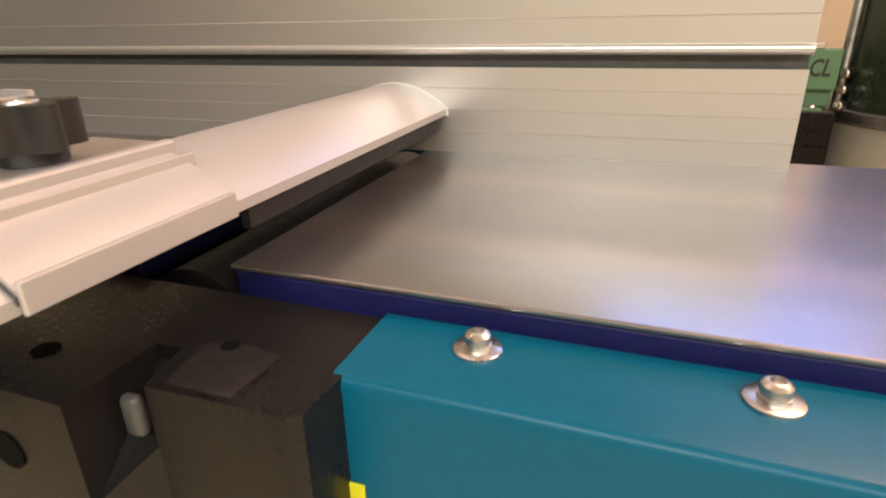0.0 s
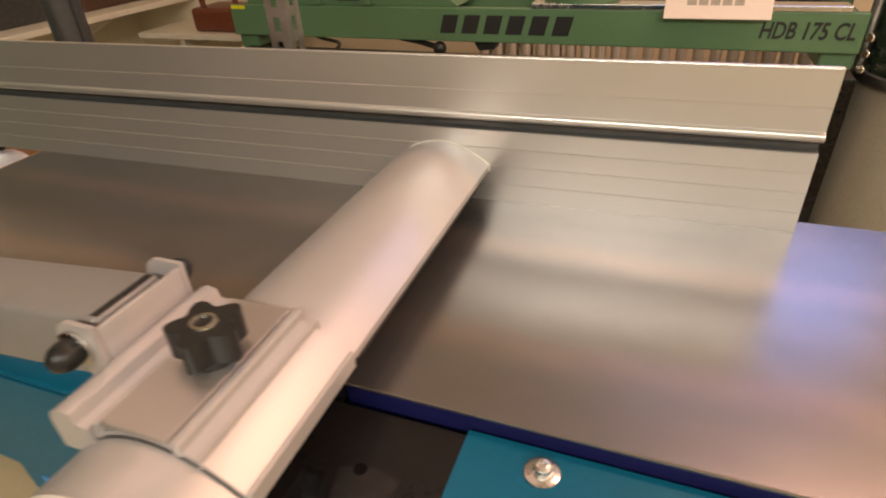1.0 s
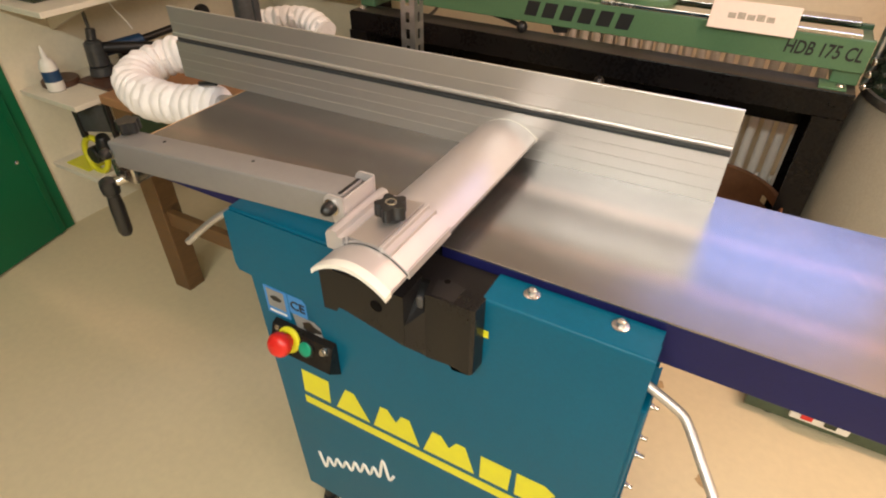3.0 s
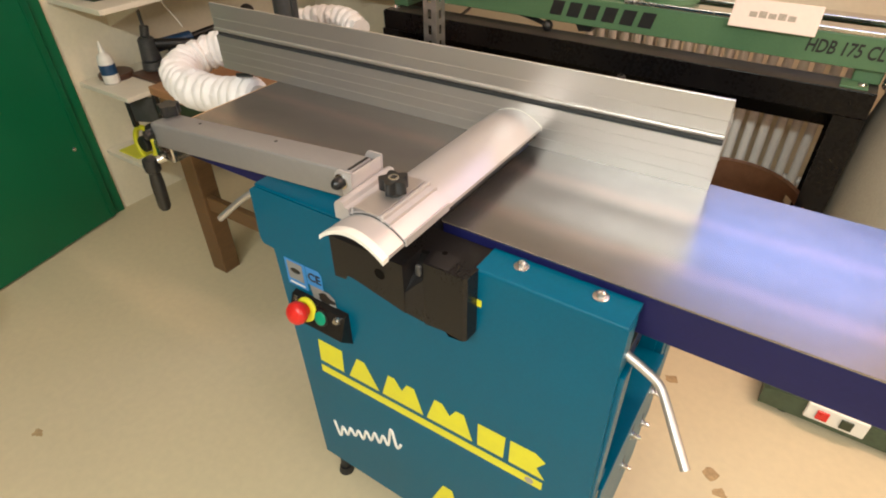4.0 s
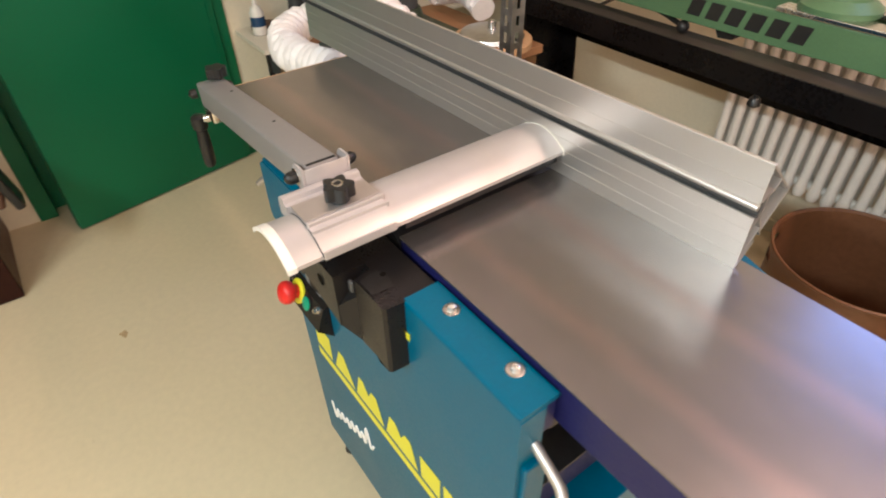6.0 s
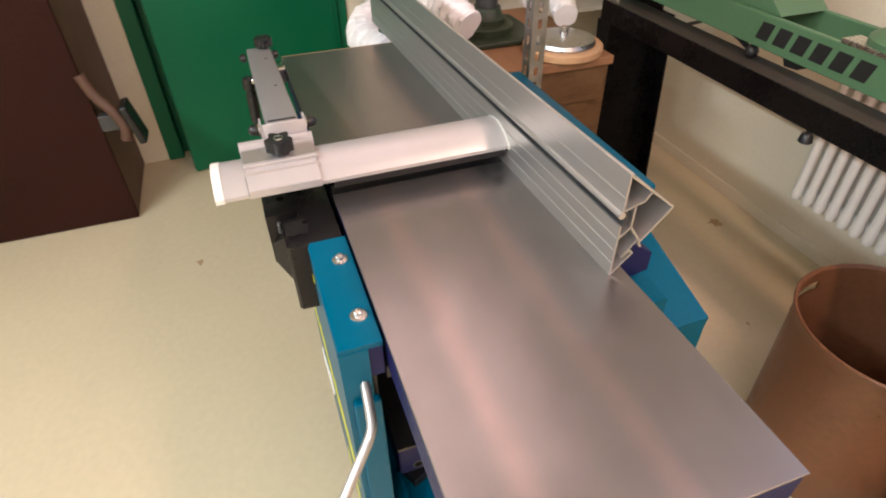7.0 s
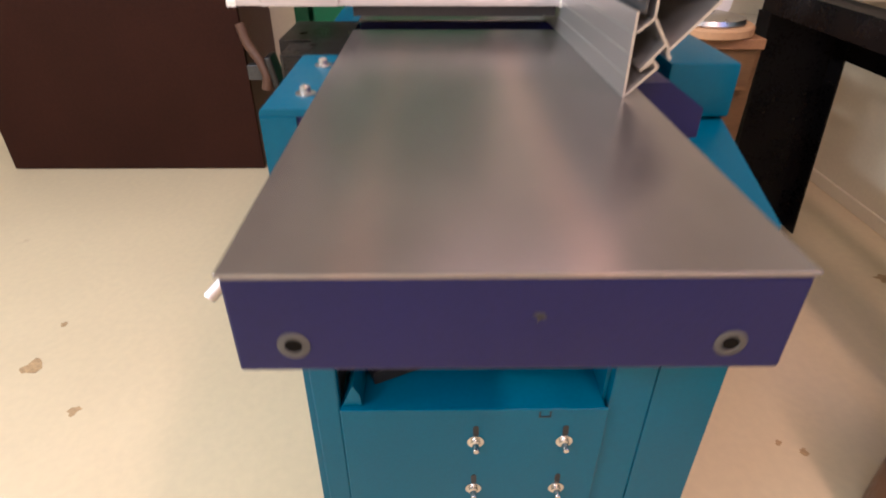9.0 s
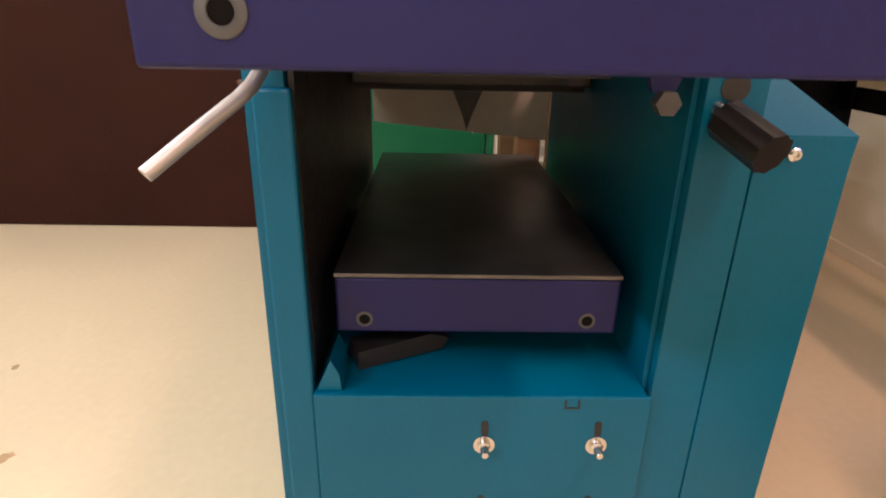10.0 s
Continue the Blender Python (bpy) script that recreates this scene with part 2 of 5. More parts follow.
def add_rod(bm, a, b, r0, r1=None, seg=20, bevel=0.0, caps=True):
    a, b = Vector(a), Vector(b)
    r1 = r0 if r1 is None else r1
    d = b - a
    q = d.to_track_quat("Z", "Y").to_matrix().to_4x4()
    prof = [(r0, 0.0), (r1, d.length)]
    if bevel:
        prof = [(r0 - bevel, 0), (r0, bevel), (r1, d.length - bevel), (r1 - bevel, d.length)]
    return add_spin(bm, prof, Matrix.Translation(a) @ q, seg, caps)


def add_spin(bm, prof, m, seg=28, caps=True):
    """A turned body: (radius, height) pairs round the local z of m."""
    rings = []
    for r, h in prof:
        rings.append([bm.verts.new(m @ Vector((r * math.cos(2 * math.pi * k / seg), r * math.sin(2 * math.pi * k / seg), h))) for k in range(seg)])
    for p, q in zip(rings, rings[1:]):
        for k in range(seg):
            bm.faces.new((p[k], p[(k + 1) % seg], q[(k + 1) % seg], q[k]))
    if caps:
        bm.faces.new(list(reversed(rings[0])))
        bm.faces.new(rings[-1])
    return bm


def rod(*a, **k):
    return add_rod(bmesh.new(), *a, **k)


def spin(*a, **k):
    return add_spin(bmesh.new(), *a, **k)


def add_prism(bm, outline, m, depth):
    """A flat outline (u, v) in the local x, y of m, made depth thick along its z."""
    lo = [bm.verts.new(m @ Vector((u, v, 0))) for u, v in outline]
    hi = [bm.verts.new(m @ Vector((u, v, depth))) for u, v in outline]
    k = len(outline)
    bm.faces.new(list(reversed(lo)))
    bm.faces.new(hi)
    for i in range(k):
        bm.faces.new((lo[i], lo[(i + 1) % k], hi[(i + 1) % k], hi[i]))
    return bm


def prism(*a):
    return add_prism(bmesh.new(), *a)


def soften(bm, offset, seg=2, angle=25):
    es = [e for e in bm.edges if len(e.link_faces) == 2 and e.calc_face_angle(0) > radians(angle)]
    bmesh.ops.bevel(bm, geom=es, offset=offset, segments=seg, affect="EDGES", profile=0.5, clamp_overlap=True)
    return bm


def smooth_path(points, n):
    """A soft curve through the points."""
    pts = [Vector(p) for p in points]
    pts = [2 * pts[0] - pts[1], *pts, 2 * pts[-1] - pts[-2]]
    out = []
    for i in range(1, len(pts) - 2):
        p0, p1, p2, p3 = pts[i - 1 : i + 3]
        for k in range(n):
            t = k / n
            out.append(0.5 * (2 * p1 + (p2 - p0) * t + (2 * p0 - 5 * p1 + 4 * p2 - p3) * t * t + (3 * p1 - p0 - 3 * p2 + p3) * t ** 3))
    out.append(pts[-2])
    return out


def add_tube(bm, path, radius, seg=16, caps=True):
    """A tube along a path; radius is a number or a function of the length along it."""
    rings, length, side = [], 0.0, None
    for i, p in enumerate(path):
        d = (path[min(i + 1, len(path) - 1)] - path[max(i - 1, 0)]).normalized()
        if i:
            length += (p - path[i - 1]).length
        if side is None:
            side = d.orthogonal().normalized()
        side = (side - d * side.dot(d)).normalized()
        up = d.cross(side)
        r = radius(length) if callable(radius) else radius
        rings.append([bm.verts.new(p + r * (math.cos(a) * side + math.sin(a) * up)) for a in (2 * math.pi * k / seg for k in range(seg))])
    for a, b in zip(rings, rings[1:]):
        for k in range(seg):
            bm.faces.new((a[k], a[(k + 1) % seg], b[(k + 1) % seg], b[k]))
    if caps:
        bm.faces.new(list(reversed(rings[0])))
        bm.faces.new(rings[-1])
    return bm


def add_strip_walls(bm, line, x0, x1, th):
    """A thin plate along a cross-section line of (y, z) points, drawn out from x0 to x1."""
    for (y0, z0), (y1, z1) in zip(line, line[1:]):
        d = Vector((y1 - y0, z1 - z0)).normalized()
        o = Vector((-d.y, d.x)) * th / 2
        e = d * th / 2 * 0.9
        c = [(y0 - e.x + o.x, z0 - e.y + o.y), (y1 + e.x + o.x, z1 + e.y + o.y), (y1 + e.x - o.x, z1 + e.y - o.y), (y0 - e.x - o.x, z0 - e.y - o.y)]
        lo = [bm.verts.new((x0, *p)) for p in c]
        hi = [bm.verts.new((x1, *p)) for p in c]
        bm.faces.new(lo)
        bm.faces.new(hi)
        for i in range(4):
            bm.faces.new((lo[i], lo[(i + 1) % 4], hi[(i + 1) % 4], hi[i]))
    return bm


XZ = Matrix(((1, 0, 0, 0), (0, 0, -1, 0), (0, 1, 0, 0), (0, 0, 0, 1)))  # local x, y to world x, z; local z to -y
YZ = Matrix(((0, 0, 1, 0), (1, 0, 0, 0), (0, 1, 0, 0), (0, 0, 0, 1)))  # local x, y to world y, z; local z to +x


def front(y):
    return Matrix.Translation((0, y, 0)) @ XZ


def side_on(x):
    return Matrix.Translation((x, 0, 0)) @ YZ


def letters(name, text, size, m, material, parent, shear=0.0, stretch=1.0):
    cu = bpy.data.curves.new(name, "FONT")
    cu.body, cu.size, cu.extrude, cu.shear, cu.resolution_u = text, size, 0.0004, shear, 3
    cu.offset = 0.018 * size
    cu.materials.append(material)
    ob = new(name, cu)
    ob.parent = parent
    if parent.type == "EMPTY":
        ob.matrix_parent_inverse = Matrix.Translation(-Vector(parent.location))
    ob.matrix_basis = m @ Matrix.Diagonal((stretch, 1, 1, 1))
    return ob


# ---- the room ----
X0, X1, Y0, Y1, TOP = -1.82, 3.0, -2.9, 1.70, 2.4
tagged(part("floor", box(X0 - 0.2, X1 + 0.2, Y0 - 0.2, Y1 + 0.2, -0.1, 0), FLOOR), "cream painted concrete floor with stains and scuffs", "floor", kind="structure")
tagged(part("ceiling", box(X0 - 0.2, X1 + 0.2, Y0 - 0.2, Y1 + 0.2, TOP, TOP + 0.1), CEIL), "plain cream painted workshop ceiling", "ceiling", kind="structure")
tagged(part("wall_south", box(X0 - 0.2, X1 + 0.2, Y0 - 0.2, Y0, 0, TOP), WALL), "plain cream painted wall", "wall", kind="structure")
tagged(part("wall_east", box(X1, X1 + 0.2, Y0, Y1, 0, TOP), WALL), "plain cream painted wall", "wall", kind="structure")
# back wall with the window's opening
WX0, WX1, WZ0, WZ1 = 0.16, 1.16, 1.62, 2.14
bm = box(X0 - 0.2, WX0, Y1, Y1 + 0.2, 0, TOP)
add_box(bm, WX1, X1 + 0.2, Y1, Y1 + 0.2, 0, TOP)
add_box(bm, WX0, WX1, Y1, Y1 + 0.2, 0, WZ0)
add_box(bm, WX0, WX1, Y1, Y1 + 0.2, WZ1, TOP)
tagged(part("wall_north", bm, WALL), "cream painted wall behind the lathe and radiator", "wall", kind="structure")
w = thing("window_1", (0.64, Y1 + 0.1, WZ0), "low white framed window high in the back wall", "window", kind="structure")
bm = box(WX0, WX1, Y1 + 0.06, Y1 + 0.12, WZ0, WZ0 + 0.05)
add_box(bm, WX0, WX1, Y1 + 0.06, Y1 + 0.12, WZ1 - 0.05, WZ1)
add_box(bm, WX0, WX0 + 0.05, Y1 + 0.06, Y1 + 0.12, WZ0 + 0.05, WZ1 - 0.05)
add_box(bm, WX1 - 0.05, WX1, Y1 + 0.06, Y1 + 0.12, WZ0 + 0.05, WZ1 - 0.05)
part("window_frame", bm, WHITE_FRAME, w)
gl = part("pane", box(WX0 + 0.05, WX1 - 0.05, Y1 + 0.085, Y1 + 0.091, WZ0 + 0.05, WZ1 - 0.05), GLASS, w)
gl.visible_shadow = False
# door wall with the doorway
DY0, DY1, DH = -0.49, 0.365, 2.03
bm = box(X0 - 0.2, X0, Y0, DY0, 0, TOP)
add_box(bm, X0 - 0.2, X0, DY1, Y1, 0, TOP)
add_box(bm, X0 - 0.2, X0, DY0, DY1, DH, TOP)
tagged(part("wall_west", bm, WALL), "cream painted wall around the green door", "wall", kind="structure")
tagged(part("wall_passage", box(X0 - 0.9, X0 - 0.8, DY0 - 0.3, DY1 + 0.3, 0, TOP), WALL), "plain cream wall behind the doorway", "wall", kind="structure")

d = thing("door_1", (-1.80, 0.36, 0), "green painted steel door standing slightly ajar", "door", kind="structure")
bm = box(X0 - 0.06, X0 + 0.012, DY0 - 0.03, DY0 + 0.035, 0, DH + 0.03, 0.004)
add_box(bm, X0 - 0.06, X0 + 0.012, DY1 - 0.012, DY1 + 0.03, 0, DH + 0.03, 0.004)
add_box(bm, X0 - 0.06, X0 + 0.012, DY0 + 0.035, DY1 - 0.012, DH - 0.03, DH + 0.03, 0.004)
add_box(bm, X0 - 0.075, X0 - 0.061, DY0 - 0.03, DY0 + 0.30, 0, DH + 0.03)
part("door_frame", bm, DOORGREEN, d)
swing = Matrix.Translation((-1.79, 0.35, 0)) @ Matrix.Rotation(radians(11.5), 4, "Z")
leaf = part("door_leaf", box(-0.045, 0.0, -0.765, 0.0, 0.008, DH - 0.04, 0.004, m=swing), DOORGREEN, d)
bm = box(0.0005, 0.004, -0.03, -0.022, 0.01, DH - 0.05, 0.0, m=swing)
part("edge_fold", bm, DOORGREEN, leaf)
part("door_handle", add_rod(rod((0.0, 0, 0), (0.05, 0, 0), 0.009), (0.045, 0.0, 0.0), (0.045, 0.11, 0.0), 0.009, bevel=0.003), BLACK_PLASTIC, leaf, "black lever handle").matrix_basis = swing @ Matrix.Translation((0, -0.70, 1.02))
for z in (0.34,):
    part("bolt", spin([(0.008, 0), (0.007, 0.003), (0.003, 0.005)], swing @ Matrix.Translation((0.0, -0.06, z)) @ Matrix.Rotation(radians(90), 4, "Y"), 12), BRIGHT, leaf)

# cream plinth along the back wall
tagged(part("baseboard", box(X0, X1, Y1 - 0.012, Y1, 0, 0.05, 0.003), WALL), "low cream plinth along the back wall", "baseboard", kind="structure")

# ceiling lamps
for i, (x, y, turn) in enumerate(((-0.62, 0.41, 0), (0.20, -1.87, 0), (1.75, -1.87, 0), (2.2, -0.75, 90), (1.25, 0.80, 0))):
    lamp = thing("ceiling_light", (x, y, TOP), "white twin tube ceiling light", "lamp", "ceiling lights")
    m = Matrix.Translation((x, y, 0)) @ Matrix.Rotation(radians(turn), 4, "Z")
    part("housing", box(-0.63, 0.63, -0.22, 0.22, 2.376, TOP, 0.004, m=m), DIFFUSER, lamp)

# ---- the planer ----
T = 0.87  # table height
P = thing("planer_machine", (0.08, 0.15, 0), "teal and blue jointer planer with steel tables", "planer")

# tables: blue casting with a planed steel top
for name, xa, xb in (("infeed_table", 0.108, 0.70), ("outfeed_table", -0.505, 0.040)):
    bm = box(xa, xb, 0.002, 0.311, T - 0.0675, T - 0.0033, 0.002)
    tb = part(name, bm, NAVY, P, "blue painted cast iron table with planed steel top")
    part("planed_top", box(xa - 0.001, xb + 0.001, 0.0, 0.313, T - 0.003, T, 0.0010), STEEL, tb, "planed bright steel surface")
    # black web puts the shade below the table into its colour
    part("underside_web", box(max(xa + 0.03, -0.2), min(xb - 0.05, 0.33), 0.03, 0.283, T - 0.100, T - 0.067), BLACK_IRON, tb)
    if name == "infeed_table":
        for y in (0.035, 0.278):
            mm = side_on(xb) @ Matrix.Translation((y, 0.822, 0))
            part("boss", spin([(0.0092, -0.0005), (0.0092, 0.0006), (0.0085, 0.0010), (0.0056, 0.0010)], mm, 28, False), GREY_TOOL, tb, "worn steel ring round a threaded hole", smooth=True)
            part("bore_edge", spin([(0.0057, 0.0012), (0.0051, 0.0012), (0.0047, 0.0004)], mm, 24, False), GREY_TOOL, tb, smooth=True)
            part("threaded_hole", spin([(0.0055, 0.0006), (0.0001, 0.0006)], mm, 24, False), BORE, tb)
        bm = bmesh.new()
        for i in range(5):
            y = 0.166 + 0.004 * random.random()
            add_prism(bm, [(y + random.uniform(-.004, .004), 0.841 + random.uniform(-.004, .004)) for _ in range(3)], side_on(xb), 0.0006)
        part("paint_chip", bm, GREY_TOOL, tb)
    else:
        part("edge_strip", box(xa - 0.005, xa - 0.0012, 0.0, 0.313, T - 0.02, T - 0.001), PALEWOOD, tb, "pale edge strip")
part("table_lip", box(0.045, 0.104, 0.002, 0.311, T - 0.05, T - 0.022, 0.002), BLACK_IRON, P)
# blackened: the shade under the guard is in the colour
part("cutter_block", rod((0.075, 0.004, T - 0.045), (0.075, 0.309, T - 0.045), 0.036, seg=32), BLACK_IRON, P, smooth=True)

# cabinet: front panel with a turned-over top, open ends
FX0, FX1, FY = -0.25, 0.408, -0.055
ol = [(-0.20, 0.117), (0.418, 0.117), (0.408, 0.80), (0.408, 0.850), (0.196, 0.850), (0.196, 0.845), (-0.236, 0.845), (-0.250, 0.835), (-0.253, 0.735), (-0.247, 0.722), (-0.221, 0.720), (-0.219, 0.68)]
body = part("front_panel", prism(ol, front(FY + 0.035), 0.035), TEAL, P, "teal sheet steel front panel")
bm = prism([(FY - 0.0003, 0.8502), (FY - 0.0003, 0.8535), (FY + 0.0004, 0.8556), (FY + 0.0018, 0.8569), (FY + 0.0040, 0.8575), (-0.002, 0.8575), (-0.002, 0.8502)], side_on(0.198), 0.209)
cover = part("top_cover", bm, TEAL, P, "teal folded cover strip with two screws", smooth=True)
part("cover_end", box(0.3995, 0.4055, FY + 0.002, -0.003, 0.80, 0.85), NAVY, P)
part("left_top_fold", box(-0.236, -0.021, FY + 0.001, -0.004, 0.845, 0.851, 0.0025, 3), TEAL, P, smooth=True)
for x in (0.248, 0.3585):
    mm = Matrix.Translation((x, -0.019, 0.8575))
    ws = part("washer", spin([(0.0105, 0.0), (0.0105, 0.0012), (0.0098, 0.0016), (0.004, 0.0016)], mm, 32), BRIGHT, cover, "bright steel washer", smooth=True)
    bm = spin([(0.0058, 0.0016), (0.0058, 0.0032), (0.0052, 0.0034), (0.0052, 0.0052), (0.0058, 0.0054), (0.0055, 0.0074), (0.0038, 0.0088), (0.0027, 0.0090), (0.0023, 0.0062), (0.0001, 0.0062)], mm, 24)
    part("screw", bm, BRIGHT, cover, "bright socket head screw", smooth=True)
# end walls and inner box
part("front_post", box(0.404, 0.4165, FY + 0.008, -0.013, 0.117, 0.765, 0.003), TEAL, P)
# black wall, housing and roof web hold the unlit cabinet's shade in their colour
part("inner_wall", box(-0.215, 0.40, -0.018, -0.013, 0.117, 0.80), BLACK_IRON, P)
part("inner_wall", box(-0.215, 0.40, 0.336, 0.341, 0.117, 0.80), TEAL, P)
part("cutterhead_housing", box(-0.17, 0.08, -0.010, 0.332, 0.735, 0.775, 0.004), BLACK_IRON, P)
for x in (-0.10, 0.03):
    part("feed_roller", rod((x, -0.008, 0.742), (x, 0.332, 0.742), 0.018), GREY_TOOL, P, smooth=True)
part("chip_deflector", prism([(0.13, 0.736), (0.20, 0.736), (0.172, 0.668), (0.165, 0.645), (0.158, 0.668)], side_on(-0.1), 0.02), BLACK_IRON, P)
part("chip_hood", prism([(-0.012, 0.633), (0.335, 0.600), (0.335, 0.712), (-0.012, 0.712)], side_on(-0.245), 0.006), SHELFW, P, "pale chip hood plate")
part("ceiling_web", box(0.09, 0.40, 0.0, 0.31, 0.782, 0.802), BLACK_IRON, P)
bed = part("thickness_bed", box(-0.21, 0.374, 0.007, 0.308, 0.507, 0.571, 0.003), NAVY, P, "blue thicknesser bed with steel top")
part("planed_top", box(-0.211, 0.375, 0.006, 0.309, 0.5715, 0.5765, 0.0012), BEDSTEEL, bed, "steel bed surface, coloured dark for the unlit cabinet")
for y in (0.037, 0.276):
    mm = side_on(0.374) @ Matrix.Translation((y, 0.523, 0))
    part("boss", spin([(0.0090, -0.0005), (0.0090, 0.0008), (0.0060, 0.0008)], mm, 24, False), GREY_TOOL, bed, smooth=True)
    part("threaded_hole", spin([(0.0062, 0.0006), (0.0001, 0.0006)], mm, 20, False), BORE, bed)
part("spindle", rod((0.08, 0.157, 0.30), (0.08, 0.157, 0.507), 0.03), GREY_TOOL, P)
part("lower_shelf", box(-0.21, 0.4205, -0.0125, 0.3355, 0.455, 0.460), TEAL, P)
lp = part("end_panel", box(0.4175, 0.4225, -0.0125, 0.3405, 0.117, 0.4595, 0.0015), TEAL, P, "teal lower end panel with four bolts")
part("end_panel", box(-0.221, -0.211, -0.0125, 0.335, 0.117, 0.4545, 0.0015), TEAL, P)
for y in (0.1665, 0.2875):
    for z in (0.398, 0.296):
        mm = side_on(0.4225) @ Matrix.Translation((y, z, 0))
        part("slot", prism([(0.004 * math.cos(a), 0.021 + (0.006 if math.sin(a) > 0 else -0.006) + 0.004 * math.sin(a)) for a in (2 * math.pi * k / 12 for k in range(12))], mm, 0.0006), BLACK_IRON, lp)
        b = part("bolt", spin([(0.0115, 0), (0.0115, 0.0015), (0.0068, 0.0016), (0.0068, 0.0060), (0.0045, 0.0075), (0.0045, 0.016), (0.0035, 0.018)], mm, 20), BRIGHT, lp, "bright bolt with washer", smooth=True)
bm = bmesh.new()
for y, z in ((0.249, 0.4725), (0.263, 0.4725)):
    add_box(bm, 0.4225, 0.4232, y, y + 0.002, 0.446, 0.456)
add_box(bm, 0.4225, 0.4232, 0.249, 0.265, 0.445, 0.447)
part("label_mark", bm, INK, lp)
part("shelf_wedge", prism([(-0.01, 0.4605), (0.016, 0.4605), (0.014, 0.480), (0.006, 0.497)], side_on(0.36), 0.055), TEAL, P)
part("offcut", soften(prism([(0.0, 0.0), (0.10, 0.004), (0.11, 0.016), (0.085, 0.026), (0.0, 0.022)], Matrix.Translation((0.345, 0.015, 0.4603)) @ Matrix.Rotation(radians(24), 4, "Z") @ Matrix(((0, 0, 1, 0), (1, 0, 0, 0), (0, 1, 0, 0), (0, 0, 0, 1))), 0.035), 0.004), BLACK_IRON, P, "dark offcut lying on the shelf")
# rear housing
bm = prism([(-0.25, 0.117), (0.414, 0.117), (0.414, 0.798), (-0.25, 0.798)], front(0.395), 0.053)
part("rear_post", bm, TEAL, P, "teal rear cabinet wall")
bm = prism([(-0.22, 0.117), (0.416, 0.117), (0.416, 0.712), (0.418, 0.733), (0.225, 0.789), (-0.22, 0.789)], front(0.482), 0.086)
part("rear_housing", soften(bm, 0.003), TEAL, P, "teal rear drive housing", smooth=True)
part("hood", box(-0.26, 0.24, 0.400, 0.487, 0.790, 0.858, 0.004), TEAL, P, "teal extraction hood", smooth=True)
part("rear_step", box(0.24, 0.31, 0.345, 0.40, 0.7985, 0.812, 0.003), TEAL, P)
part("panel_screw", spin([(0.0065, 0), (0.0065, 0.003), (0.0045, 0.005), (0.0025, 0.005), (0.002, 0.003), (0.0001, 0.003)], side_on(0.416) @ Matrix.Translation((0.429, 0.716, 0)), 18), BRIGHT, P, smooth=True)
part("adjuster_hole", spin([(0.0125, 0.0006), (0.0001, 0.0006)], side_on(0.4145) @ Matrix.Translation((0.366, 0.772, 0)), 26, False), INK, P)
hexa = [(0.0115 * math.cos(math.pi / 3 * k), 0.0115 * math.sin(math.pi / 3 * k)) for k in range(6)]
part("hex_bolt", soften(prism(hexa, side_on(0.398) @ Matrix.Translation((0.312, 0.757, 0)), 0.014), 0.001), GREY_TOOL, P)
part("hinge_bracket", prism([(0.29, 0.80), (0.335, 0.80), (0.32, 0.762), (0.302, 0.765)], side_on(0.385), 0.012), NAVY, P)
pk = [((0.0175 + 0.0010 * math.cos(9 * 2 * math.pi * k / 36)) * math.cos(2 * math.pi * k / 36), (0.0175 + 0.0010 * math.cos(9 * 2 * math.pi * k / 36)) * math.sin(2 * math.pi * k / 36)) for k in range(36)]
part("clamp_knob", soften(prism(pk, Matrix.Translation((0.420, 0.360, 0.746)) @ Vector((0.050, 0.018, -0.020)).to_track_quat("Z", "Y").to_matrix().to_4x4(), 0.056), 0.002), KNOB_PLASTIC, P, "black ribbed clamping knob", smooth=True)
part("knob_stem", rod((0.400, 0.351, 0.758), (0.43, 0.361, 0.747), 0.007), BRIGHT, P, smooth=True)
# feet
for x in (-0.185, 0.39):
    for y in (-0.02, 0.44):
        part("foot", add_rod(rod((x, y, 0.0), (x, y, 0.02), 0.019, 0.015), (x, y, 0.02), (x, y, 0.1175), 0.011), BLACK_IRON, P, smooth=True)
# chrome locking lever
lever = smooth_path([(0.385, -0.028, 0.800), (0.420, -0.0305, 0.786), (0.448, -0.033, 0.773), (0.457, -0.036, 0.768), (0.464, -0.0415, 0.762), (0.470, -0.0475, 0.757), (0.493, -0.072, 0.736), (0.516, -0.096, 0.715)], 5)
part("locking_lever", add_tube(bmesh.new(), lever, 0.0062, 16), SATIN, P, "bent chrome locking lever", smooth=True)
lever2 = smooth_path([(-0.33, 0.03, 0.770), (-0.365, 0.012, 0.746), (-0.392, 0.0, 0.722), (-0.424, -0.018, 0.690)], 5)
part("locking_lever", add_tube(bmesh.new(), lever2, 0.0068, 14), SATIN, P, "bent chrome locking lever", smooth=True)

# black moulded cover over the guard's post: one hollow-backed block with a tapering slot
bm = bmesh.new()
rim = [(-0.020, -0.006, 0.846), (-0.020, -0.0560, 0.782), (-0.020, -0.1035, 0.781), (0.002, -0.1035, 0.783), (0.007, -0.1035, 0.793), (0.022, -0.1035, 0.791),
       (0.112, -0.1035, 0.770), (0.112, -0.0570, 0.790), (0.126, -0.0570, 0.790), (0.132, -0.084, 0.743), (0.168, -0.083, 0.745), (0.172, -0.083, 0.738), (0.196, -0.083, 0.741), (0.2005, -0.079, 0.741), (0.2025, -0.0560, 0.742), (0.200, -0.006, 0.846)]
hi = [bm.verts.new((x, y, 0.857)) for x, y, z in rim]
lo = [bm.verts.new(p) for p in rim]
bm.faces.new(hi)
bm.faces.new(list(reversed(lo)))
